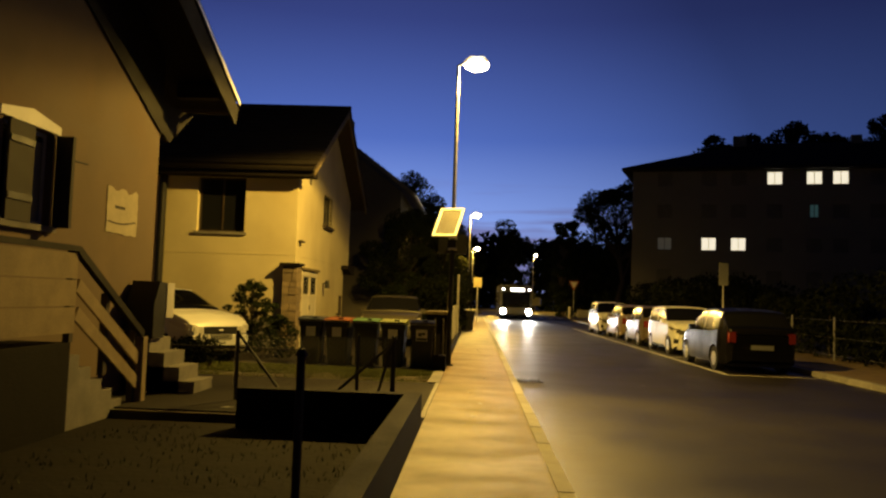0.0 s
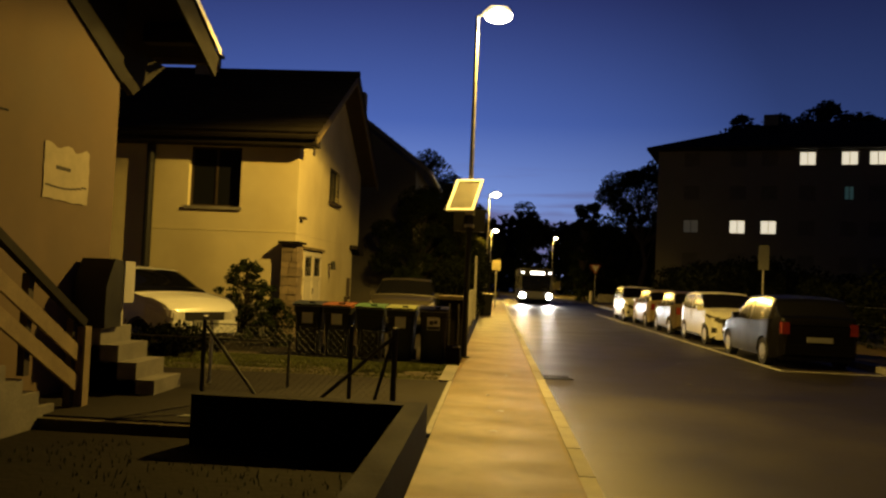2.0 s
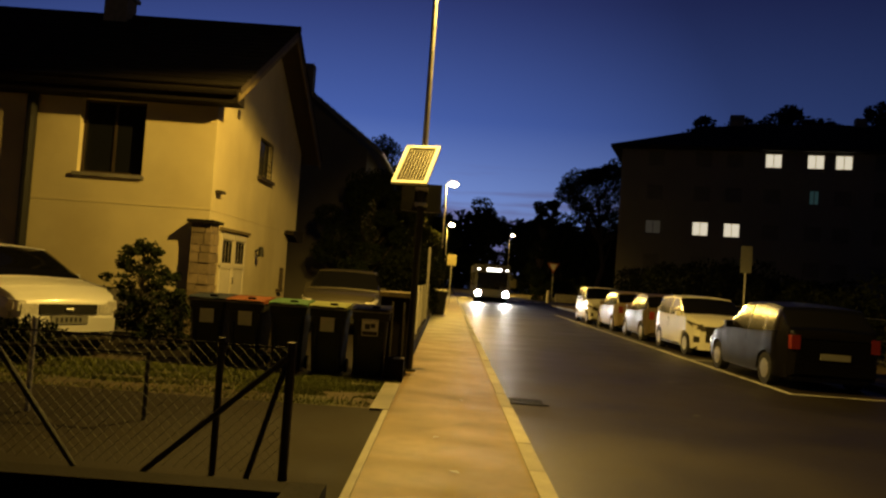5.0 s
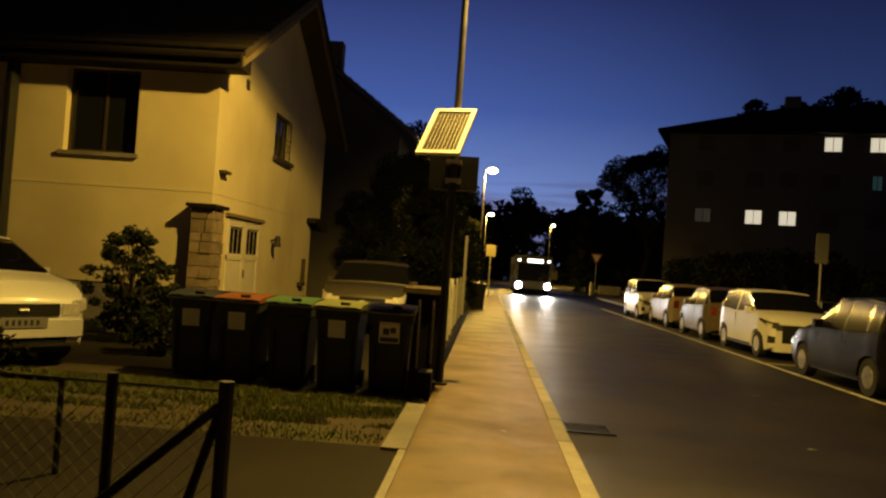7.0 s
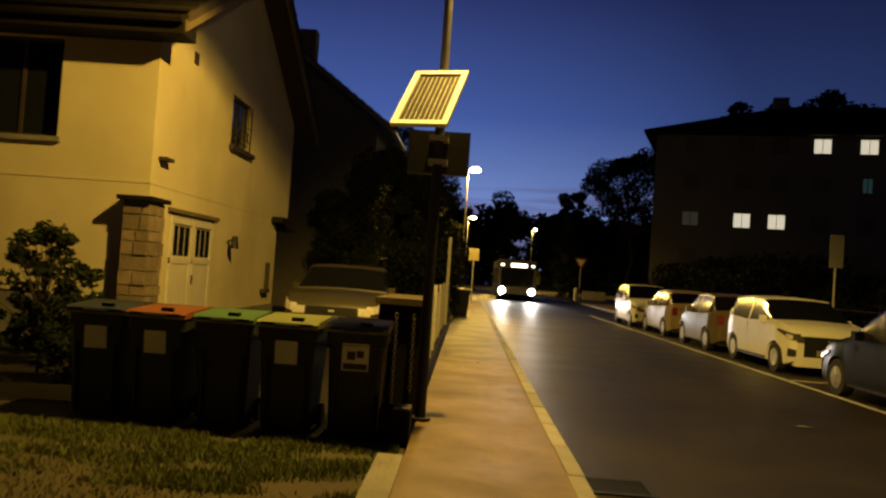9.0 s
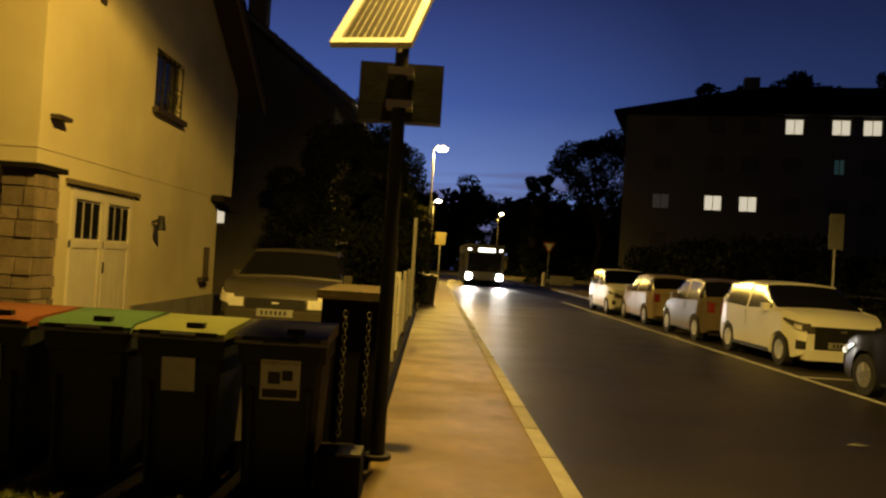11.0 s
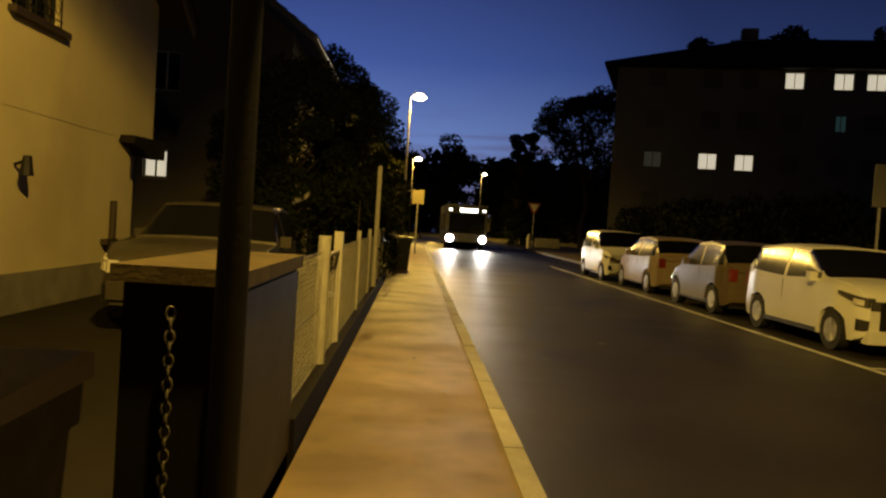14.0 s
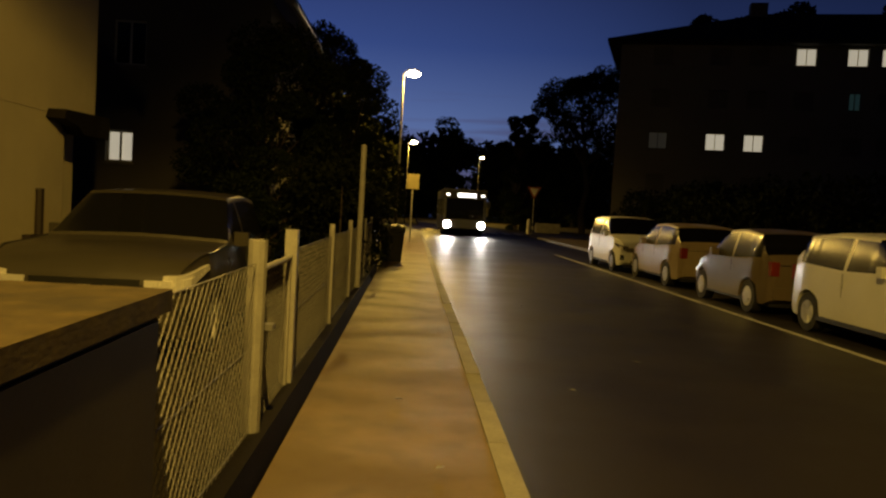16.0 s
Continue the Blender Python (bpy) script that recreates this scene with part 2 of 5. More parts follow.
# darker copy of the leaf, with the hedges' shade put into its colour
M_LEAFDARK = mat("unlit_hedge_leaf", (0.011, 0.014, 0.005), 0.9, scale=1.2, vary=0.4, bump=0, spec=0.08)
# near-black board; for the eaves and soffit it carries their shade as colour
M_BARGE = mat("black_and_shaded_board", (0.013, 0.010, 0.008), 0.8, scale=4, vary=0.3, bump=0.1, spec=0.2)
# lighter leaf copy: lamplight on the tree by the second lamp, as colour
M_LEAF2 = mat("lamplit_leaf", (0.034, 0.038, 0.010), 0.8, scale=1.2, vary=0.4, bump=0, spec=0.15)
M_BARK = mat("bark", (0.07, 0.055, 0.042), 0.95, scale=8, vary=0.35, bump=0.6, fine=30)
M_LINE = mat("road_paint", (0.62, 0.61, 0.57), 0.65, scale=3, vary=0.2, bump=0.1, stain=(0.35, 0.34, 0.32), stain_scale=3)
M_IRON = mat("cast_iron", (0.030, 0.032, 0.036), 0.5, 0.6, scale=12, vary=0.3, bump=0.2)
M_RED = mat("sign_red", (0.26, 0.075, 0.05), 0.5, bump=0, vary=0.08)
M_YELLOW = mat("sign_yellow", (0.17, 0.145, 0.07), 0.5, bump=0, vary=0.08)
M_LAMPGLOW = glow("sodium_lens", (1.0, 0.74, 0.34), 90.0)
M_WARMWIN = glow("lit_curtain", (1.0, 0.90, 0.68), 0.55)
M_COOLWIN = glow("dim_window", (0.55, 0.55, 0.48), 0.022)
# facade-toned fill added so that unlit apartment windows vanish into the wall
M_APFILL = mat("unlit_window_fill", (0.20, 0.185, 0.15), 0.85, scale=2, vary=0.15, bump=0.1)
M_TEALWIN = glow("teal_blind", (0.25, 0.55, 0.55), 0.035)
M_HEAD = glow("headlamp_lens", (1.0, 0.96, 0.88), 120.0)
M_MARQUEE = glow("bus_sign_leds", (1.0, 0.95, 0.85), 5.0)
M_CABIN = glow("bus_cabin_light", (0.9, 0.92, 1.0), 0.35)
M_REDLENS = mat("red_lens", (0.20, 0.022, 0.014), 0.2, bump=0, vary=0.1)
M_CLEARLENS = mat("clear_lens", (0.80, 0.78, 0.72), 0.25, 0.2, bump=0, vary=0.1)


def paint(name, colour, metal=0.0):
    m = mat(name, colour, 0.36, metal, scale=2, vary=0.06, bump=0.0, spec=0.35)
    m.node_tree.nodes["Principled BSDF"].inputs["Coat Weight"].default_value = 0.15
    m.node_tree.nodes["Principled BSDF"].inputs["Coat Roughness"].default_value = 0.08
    return m


# ---- mesh helpers ----
def thing(name, at, rz=0.0, label="", category="", group="", kind=""):
    ob = new(name)
    ob.matrix_basis = pose(*at, 0, 0, rz)
    return tagged(ob, label, category, group, kind)


def finish(bm, bevel=0.0, smooth=True):
    if bevel:
        bmesh.ops.bevel(bm, geom=[e for e in bm.edges if len(e.link_faces) == 2 and e.calc_face_angle(0) > 0.5], offset=bevel,
                        segments=2, affect="EDGES", profile=0.6, clamp_overlap=True)
    bmesh.ops.recalc_face_normals(bm, faces=bm.faces)
    if smooth:
        for f in bm.faces:
            f.smooth = True
        for e in bm.edges:
            if len(e.link_faces) != 2 or e.calc_face_angle(0) > 0.62:
                e.smooth = False


def part(name, bm, material, parent=None, label="", at=None, bevel=0.0, world=False, smooth=True):
    finish(bm, bevel, smooth)
    if world and parent is not None:
        bm.transform(parent.matrix_basis.inverted())
    me = bpy.data.meshes.new(name)
    bm.to_mesh(me)
    bm.free()
    me.materials.append(material)
    ob = new(name, me)
    ob.parent = parent
    if at is not None:
        ob.matrix_basis = at
    return tagged(ob, label)


def raw(name, verts, faces, material, parent=None, label=""):
    me = bpy.data.meshes.new(name)
    me.from_pydata(verts, [], faces)
    me.materials.append(material)
    ob = new(name, me)
    ob.parent = parent
    return tagged(ob, label)


def addbox(bm, x0, y0, z0, x1, y1, z1, m=None):
    v = [bm.verts.new((m @ Vector(p)) if m else p) for p in
         [(x0, y0, z0), (x1, y0, z0), (x1, y1, z0), (x0, y1, z0), (x0, y0, z1), (x1, y0, z1), (x1, y1, z1), (x0, y1, z1)]]
    for f in ((0, 3, 2, 1), (4, 5, 6, 7), (0, 1, 5, 4), (1, 2, 6, 5), (2, 3, 7, 6), (3, 0, 4, 7)):
        bm.faces.new([v[i] for i in f])
    return bm


def box(*a, m=None):
    return addbox(bmesh.new(), *a, m=m)


def addtube(bm, p0, p1, r0, r1=None, n=10):
    p0, p1 = Vector(p0), Vector(p1)
    r1 = r0 if r1 is None else r1
    q = (p1 - p0).to_track_quat("Z", "Y").to_matrix()
    rings = []
    for p, r in ((p0, r0), (p1, r1)):
        rings.append([bm.verts.new(p + q @ Vector((r * math.cos(6.28319 * i / n), r * math.sin(6.28319 * i / n), 0))) for i in range(n)])
    for i in range(n):
        j = (i + 1) % n
        bm.faces.new((rings[0][i], rings[0][j], rings[1][j], rings[1][i]))
    bm.faces.new(rings[0][::-1])
    bm.faces.new(rings[1])
    return bm


def tube(p0, p1, r0, r1=None, n=10):
    return addtube(bmesh.new(), p0, p1, r0, r1, n)


def addprism(bm, pts, depth, m):
    """A polygon in its own u, v plane, extruded to depth along w, placed by m."""
    a = [bm.verts.new(m @ Vector((u, v, 0))) for u, v in pts]
    b = [bm.verts.new(m @ Vector((u, v, depth))) for u, v in pts]
    bm.faces.new(a[::-1])
    bm.faces.new(b)
    for i in range(len(pts)):
        j = (i + 1) % len(pts)
        bm.faces.new((a[i], a[j], b[j], b[i]))
    return bm


# frames for upright polygons: u, v, w as world axes
YZ = Matrix(((0, 0, 1, 0), (1, 0, 0, 0), (0, 1, 0, 0), (0, 0, 0, 1)))   # u = y, v = z, w = x
XZ = Matrix(((1, 0, 0, 0), (0, 0, -1, 0), (0, 1, 0, 0), (0, 0, 0, 1)))  # u = x, v = z, w = -y


def holed_wall(u0, u1, z0, z1, depth, holes, m):
    """An upright wall with openings right through it."""
    bm = bmesh.new()
    us = sorted({u0, u1, *[h[0] for h in holes], *[h[1] for h in holes]})
    zs = sorted({z0, z1, *[h[2] for h in holes], *[h[3] for h in holes]})
    vert = {}

    def v(u, z, w):
        k = (round(u, 4), round(z, 4), w)
        if k not in vert:
            vert[k] = bm.verts.new(m @ Vector((u, z, w)))
        return vert[k]

    def solid(i, j):
        if not (0 <= i < len(us) - 1 and 0 <= j < len(zs) - 1):
            return False
        cu, cz = (us[i] + us[i + 1]) / 2, (zs[j] + zs[j + 1]) / 2
        return not any(h[0] < cu < h[1] and h[2] < cz < h[3] for h in holes)

    for i in range(len(us) - 1):
        for j in range(len(zs) - 1):
            if not solid(i, j):
                continue
            a, b, c, d = us[i], us[i + 1], zs[j], zs[j + 1]
            for w in (0, depth):
                bm.faces.new((v(a, c, w), v(b, c, w), v(b, d, w), v(a, d, w)))
            for di, dj, p, q in ((-1, 0, (a, c), (a, d)), (1, 0, (b, c), (b, d)), (0, -1, (a, c), (b, c)), (0, 1, (a, d), (b, d))):
                if not solid(i + di, j + dj):
                    bm.faces.new((v(*p, 0), v(*q, 0), v(*q, depth), v(*p, depth)))
    return bm


# ---- ground, road, pavement ----
part("ground", box(-600, -300, -0.6, 600, 900, -0.24), M_SOIL)
tagged(bpy.data.objects["ground"], "dark bare ground reaching out of sight", "ground", kind="structure")
road = part("road", box(0.782, -40, -0.30, 7.9, 260, -0.10), M_ASPHALT)
tagged(road, "dark asphalt street, dry and slightly worn", "road", kind="structure")
side_road = part("side_road", box(-80, 64.5, -0.30, 90, 84, -0.104), M_ASPHALT)
tagged(side_road, "dark asphalt cross street beyond the crossing", "road", kind="structure")
pavement = part("pavement", box(-0.56, -20, -0.28, 0.66, 63.5, 0.0), M_PAVE)
tagged(pavement, "narrow worn concrete pavement, lit yellow by street lamps", "pavement", kind="structure")
far_pavement = part("pavement_far", box(8.05, -20, -0.28, 11.0, 64.0, 0.02), M_PAVE)
tagged(far_pavement, "dark pavement behind the parked cars", "pavement", kind="structure")
kerb = thing("kerb", (0.66, 0, 0), label="row of pale kerb stones along the pavement", category="kerb", kind="structure")
kerb_right = thing("kerb_right", (7.9, 0, 0), label="row of dark kerb stones behind the parking bays", category="kerb", kind="structure")
forecourt = part("forecourt", box(-14, 9.2, -0.3, -0.58, 16.3, -0.03), M_SOIL)
back_court = part("back_court", box(-14, 16.3, -0.3, -0.74, 34, -0.032), M_OLDASPHALT)
tagged(back_court, "dark asphalt court behind the bins", "driveway", kind="structure")
tagged(forecourt, "trodden earth and gravel forecourt between the houses", "ground", kind="structure")
driveway = part("driveway", box(-9, 9.3, -0.2, -0.58, 13.3, -0.012), M_OLDASPHALT)
tagged(driveway, "dark asphalt driveway beside the low wall", "driveway", kind="structure")
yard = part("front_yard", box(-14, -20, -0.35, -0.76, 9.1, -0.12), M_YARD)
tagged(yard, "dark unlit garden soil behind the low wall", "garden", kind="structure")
edge_block = part("edging_block", box(-0.76, 13.2, -0.2, -0.562, 15.2, 0.012), M_CONC, bevel=0.02)
tagged(edge_block, "pale concrete edging block beside the pavement", "edging", kind="structure")
edge_strip = part("edging_strip", box(-0.62, 9.3, -0.2, -0.562, 13.19, 0.008), M_KERB)
tagged(edge_strip, "thin pale edging strip along the pavement", "edging", kind="structure")
# bay markings and drain
for nm, b in (("bay_line", (5.72, 18.1, -0.10, 5.82, 46.5, -0.096)), ("bay_end_line", (5.82, 18.1, -0.10, 7.85, 18.2, -0.096)),
              ("bay_divider_line", (5.82, 23.7, -0.10, 7.85, 23.8, -0.096))):
    tagged(part(nm, box(*b), M_LINE), "worn white parking bay line on asphalt", "road marking", kind="structure")
crossing = thing("crossing", (4.3, 68, -0.1), label="raised pedestrian crossing with worn white stripes", category="crossing", kind="structure")
part("ramp", addprism(bmesh.new(), [(66.6, -0.1), (67.2, 0.0), (71.4, 0.0), (72.0, -0.1)], 7.0, Matrix.Translation((0.9, 0, 0)) @ YZ), M_ASPHALT, crossing, world=True)
for i in range(8):
    part("stripe", box(1.15 + i * 0.86, 67.4, 0.0, 1.6 + i * 0.86, 71.2, 0.005), M_LINE, crossing, world=True)
drain = thing("drain_cover", (1.06, 15.15, -0.1), label="dark cast iron drain grating in the gutter", category="drain")
part("frame", holed_wall(-0.26, 0.26, -0.24, 0.24, 0.014, [(-0.21, 0.21, -0.19, 0.19)], pose(0, 0, 0.0)), M_IRON, drain)
for i in range(7):
    part("bar", box(-0.20, -0.17 + i * 0.055, 0.0, 0.20, -0.14 + i * 0.055, 0.012), M_IRON, drain)

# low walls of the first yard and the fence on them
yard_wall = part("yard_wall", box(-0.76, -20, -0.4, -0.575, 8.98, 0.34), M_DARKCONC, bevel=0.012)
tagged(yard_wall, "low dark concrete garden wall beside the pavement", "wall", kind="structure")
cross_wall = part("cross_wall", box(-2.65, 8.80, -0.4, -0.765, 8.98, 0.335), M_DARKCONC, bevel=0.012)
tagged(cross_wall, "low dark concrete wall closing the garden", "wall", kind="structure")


def mesh_wires(u0, u1, z0, z1, pitch, r, m):
    """Woven diagonal wires as thin three-sided rods, cut off at the panel's edges."""
    verts, faces = [], []
    h = z1 - z0
    k = int((u1 - u0 + h) / pitch) + 1
    for s in (1, -1):
        for i in range(k):
            a = u0 - h + i * pitch if s > 0 else u0 + i * pitch
            p, q = (a, z0), (a + s * h, z1)
            t0, t1 = 0.0, 1.0
            for lim, sg in ((u0, 1), (u1, -1)):
                da, db = sg * (p[0] - lim), sg * (q[0] - lim)
                if da < 0 and db < 0:
                    t1 = -1
                elif da < 0:
                    t0 = max(t0, da / (da - db))
                elif db < 0:
                    t1 = min(t1, da / (da - db))
            if t1 <= t0:
                continue
            e0 = (p[0] + t0 * (q[0] - p[0]), z0 + t0 * h)
            e1 = (p[0] + t1 * (q[0] - p[0]), z0 + t1 * h)
            b = len(verts)
            for e, w in ((e0, s * r), (e1, s * r)):
                for du, dw in ((0, r), (r, -r * 0.6), (-r, -r * 0.6)):
                    verts.append(tuple(m @ Vector((e[0] + du, e[1], dw + w))))
            faces += [(b, b + 1, b + 4, b + 3), (b + 1, b + 2, b + 5, b + 4), (b + 2, b, b + 3, b + 5)]
    return verts, faces


yard_fence = thing("yard_fence", (-1.9, 10.3, -0.012), label="dark wire mesh fence with slanting braces across the driveway", category="fence")
FX = Matrix.Translation((0, 10.3, 0)) @ XZ
for px in (-3.12, -1.52, -1.05):
    part("post", tube((px, 10.3, -0.012), (px, 10.3, 0.90), 0.024 if px < -1.2 else 0.032, n=8), M_BLACKMETAL, yard_fence, world=True)
for p0, p1 in (((-1.07, 10.28, 0.80), (-1.95, 10.2, 0.0)), ((-1.07, 10.32, 0.80), (-1.27, 10.2, 0.0)), ((-3.10, 10.28, 0.85), (-2.4, 10.22, 0.0))):
    part("brace", tube(p0, p1, 0.02, n=8), M_BLACKMETAL, yard_fence, world=True)
part("top_rail", tube((-3.12, 10.3, 0.86), (-1.05, 10.3, 0.86), 0.006, n=6), M_BLACKMETAL, yard_fence, world=True)
v, f = mesh_wires(-3.12, -1.05, 0.02, 0.86, 0.075, 0.002, FX)
yw = raw("wire_mesh", [tuple(Vector(p) - Vector((-1.9, 10.3, -0.012))) for p in v], f, M_BLACKMETAL, yard_fence)
yw["kind"] = "stuff"
near_post = thing("fence_post", (-0.605, 2.75, 0.34), label="thin dark metal fence post on the low wall", category="fence post")
part("shaft", tube((0, 0, 0), (0, 0, 0.86), 0.016, n=8), M_BLACKMETAL, near_post)
part("cap", tube((0, 0, 0.86), (0, 0, 0.885), 0.028, 0.012, n=8), M_BLACKMETAL, near_post)


# ---- houses ----
def window_unit(parent, m, w, h, curtain=None, bars=1, sill=True, frame_mat=None, name="window", depth=0.16, label=""):
    """A window set in an opening: m puts its lower left corner, u right, v up, w into the room."""
    fm = frame_mat or M_WHITE
    win = part(name, holed_wall(0, w, 0, h, 0.05, [(0.05, w / 2 - 0.025, 0.05, h - 0.05), (w / 2 + 0.025, w - 0.05, 0.05, h - 0.05)] if bars else
                                [(0.05, w - 0.05, 0.05, h - 0.05)], m @ Matrix.Translation((0, 0, depth - 0.05))), fm, parent, label, world=True)
    inv = parent.matrix_basis.inverted()

    def sub(nm, bm, material, lab=""):
        bm.transform(inv)
        return part(nm, bm, material, win, lab)

    if curtain:
        sub("curtain", box(0.04, 0.04, depth + 0.03, w - 0.04, h - 0.04, depth + 0.04, m=m), curtain, "curtain lit from the room behind" if curtain == M_WARMWIN else "")
    else:
        for k in range(2 if bars else 1):
            a = 0.05 if k == 0 else w / 2 + 0.025
            b = (w / 2 - 0.025 if bars else w - 0.05) if k == 0 else w - 0.05
            sub("pane", box(a, 0.05, depth - 0.03, b, h - 0.05, depth - 0.02, m=m), M_WINGLASS)
    if sill:
        sub("sill", box(-0.06, -0.07, -0.06, w + 0.06, -0.002, depth, m=m), M_CONC)
    return win


def gable_roof(parent, ridge, e0, e1, a0, a1, along, thick, material, soffit):
    """Two tiled slopes. ridge, e0, e1: (across, z); a0..a1: the stretch along the ridge; along: 'x' or 'y'."""
    m = YZ if along == "x" else XZ
    for s, e in enumerate((e0, e1)):
        d = Vector((e[0] - ridge[0], e[1] - ridge[1]))
        nrm = Vector((-d.y, d.x)).normalized()
        if nrm.y < 0:
            nrm = -nrm
        quad = [ridge, e, (e[0] - nrm.x * thick, e[1] - nrm.y * thick), (ridge[0], ridge[1] - thick * 1.15)]
        off = Matrix.Translation((a0, 0, 0)) if along == "x" else Matrix.Translation((0, a1, 0))
        slope = part("roof", addprism(bmesh.new(), quad, a1 - a0, off @ m), soffit, parent, world=True)
        # courses of tiles, each lapped over the one below
        bm = bmesh.new()
        n = max(4, int(d.length / 0.34))
        for i in range(n):
            p, q = Vector(ridge) + d * (i / n), Vector(ridge) + d * ((i + 1.06) / n)
            if i == n - 1:
                q = Vector(e) + d * (0.03 / d.length)
            addprism(bm, [tuple(p + nrm * 0.012), tuple(q + nrm * 0.045), tuple(q + nrm * 0.012), tuple(p + nrm * 0.002)], a1 - a0 + 0.06,
                     (Matrix.Translation((-0.03, 0, 0)) if along == "x" else Matrix.Translation((0, 0.03, 0))) @ off @ m)
        bm.transform(parent.matrix_basis.inverted())
        part("tile_course", bm, material, slope, smooth=False)
    cap = (tube((a0 - 0.04, ridge[0], ridge[1]), (a1 + 0.04, ridge[0], ridge[1]), 0.10, n=8) if along == "x" else
           tube((ridge[0], a0 - 0.04, ridge[1]), (ridge[0], a1 + 0.04, ridge[1]), 0.10, n=8))
    part("ridge_tile", cap, material, parent, world=True)


# house with the garage: front at y = 19.9, gable to the street at x = -4.65
gh = thing("house", (-9, 24, 0), label="cream rendered two-storey house with a dark tiled gable roof", category="house")
GX, GY0, GY1 = -4.65, 19.9, 28.2
part("wall", holed_wall(-14.0, GX, -0.1, 4.95, 0.3, [(-7.27, -6.02, 2.94, 4.36)], Matrix.Translation((0, GY0 + 0.3, 0)) @ XZ), M_RENDER_G, gh, world=True)
GM = Matrix.Translation((GX - 0.3, 0, 0)) @ YZ
part("wall", holed_wall(GY0 + 0.3, 27.2, -0.1, 2.42, 0.3, [(20.75, 22.75, -0.1, 2.05)], GM), M_RENDER_G, gh, world=True)
part("wall", holed_wall(GY0 + 0.3, GY1, 2.42, 4.9, 0.3, [(23.3, 24.55, 3.5, 4.42)], GM), M_RENDER_G, gh, world=True)
part("gable", addprism(bmesh.new(), [(GY0, 4.9), (GY1, 4.9), (24.05, 7.0)], 0.3, GM), M_RENDER_G, gh, world=True)
part("wall", box(-14, GY1 - 0.3, -0.1, GX - 0.3, GY1, 4.9), M_RENDER_G, gh, world=True)
part("string_course", box(GX + 0.0005, GY0 - 0.006, 2.375, GX + 0.007, GY1, 2.415), M_RENDER_G, gh, world=True)
part("string_course", box(-14, GY0 - 0.007, 2.375, GX + 0.0, GY0 - 0.0005, 2.415), M_RENDER_G, gh, world=True)
part("plinth", box(-14, GY0 - 0.03, -0.1, -5.12, GY0 - 0.001, 0.75), M_CONC, gh, world=True)
part("plinth", box(GX + 0.001, 22.85, -0.1, GX + 0.03, 27.2, 0.45), M_CONC, gh, world=True)
gable_roof(gh, (24.05, 7.22), (19.42, 4.66), (28.7, 4.66), -14.4, -4.12, "x", 0.14, M_ROOF, M_SOFFIT)
# added black box: darkens the eave and lowers its shadow on the front wall
part("eave_shade_box", box(-14.3, 19.40, 4.36, -4.16, 19.89, 4.60), M_BARGE, gh, bevel=0.01, world=True)
part("barge_board", addprism(bmesh.new(), [(24.05, 7.10), (19.45, 4.56), (19.45, 4.40), (24.05, 6.94)], 0.04, Matrix.Translation((-4.17, 0, 0)) @ YZ), M_VERGE, gh, world=True)
part("barge_board", addprism(bmesh.new(), [(24.05, 7.10), (28.66, 4.56), (28.66, 4.40), (24.05, 6.94)], 0.04, Matrix.Translation((-4.17, 0, 0)) @ YZ), M_VERGE, gh, world=True)
part("fence_rail", tube((-9.2, 19.3, 0.80), (-5.6, 19.3, 0.80), 0.018, n=6), M_BLACKMETAL, gh, world=True)
for fx in (-9.0, -7.4, -5.8):
    part("fence_post", tube((fx, 19.3, -0.03), (fx, 19.3, 0.82), 0.018, n=6), M_BLACKMETAL, gh, world=True)
part("gutter", tube((-14.3, 19.33, 4.53), (-4.15, 19.33, 4.53), 0.06, n=8), M_BARGE, gh, world=True)
# thick black tube stands for a dark upright shadow on the front wall
part("shadow_pipe", tube((-8.15, 19.78, -0.05), (-8.15, 19.78, 4.5), 0.10, n=10), M_BLACKMETAL, gh, world=True)
chim = part("chimney", box(-8.75, 23.6, 6.7, -8.2, 24.15, 7.62), M_MORTAR, gh, bevel=0.01, world=True)
cb = box(-8.82, 23.53, 7.62, -8.13, 24.22, 7.71)
cb.transform(gh.matrix_basis.inverted())
part("chimney_cap", cb, M_CONC, chim, bevel=0.01)
# front window: dark, closed roller behind a deep reveal
FM = Matrix.Translation((-7.27, GY0, 2.94)) @ Matrix(((1, 0, 0, 0), (0, 0, 1, 0), (0, 1, 0, 0), (0, 0, 0, 1)))
w1 = window_unit(gh, FM, 1.25, 1.42, frame_mat=M_DARKWOOD, depth=0.2, label="dark front window with a deep reveal")
# side window with a scrolled grille
SM = Matrix.Translation((GX, 23.3, 3.5)) @ Matrix(((0, 0, -1, 0), (1, 0, 0, 0), (0, 1, 0, 0), (0, 0, 0, 1)))
w2 = window_unit(gh, SM, 1.25, 0.92, depth=0.14, frame_mat=M_SHUTTER, label="small gable window behind an iron grille")
bmg = bmesh.new()
for i in range(6):
    addtube(bmg, (GX + 0.02, 23.36 + i * 0.226, 3.53), (GX + 0.02, 23.36 + i * 0.226, 4.40), 0.009, n=6)
for z in (3.6, 3.96, 4.33):
    addtube(bmg, (GX + 0.02, 23.32, z), (GX + 0.02, 24.53, z), 0.008, n=6)
for i in range(5):
    for k in range(10):
        a, b = 0.628 * k, 0.628 * (k + 1)
        cy = 23.473 + i * 0.226
        addtube(bmg, (GX + 0.02, cy + 0.085 * math.cos(a), 3.78 + 0.1 * math.sin(a)), (GX + 0.02, cy + 0.085 * math.cos(b), 3.78 + 0.1 * math.sin(b)), 0.006, n=4)
part("window_grille", bmg, M_BLACKMETAL, gh, world=True)
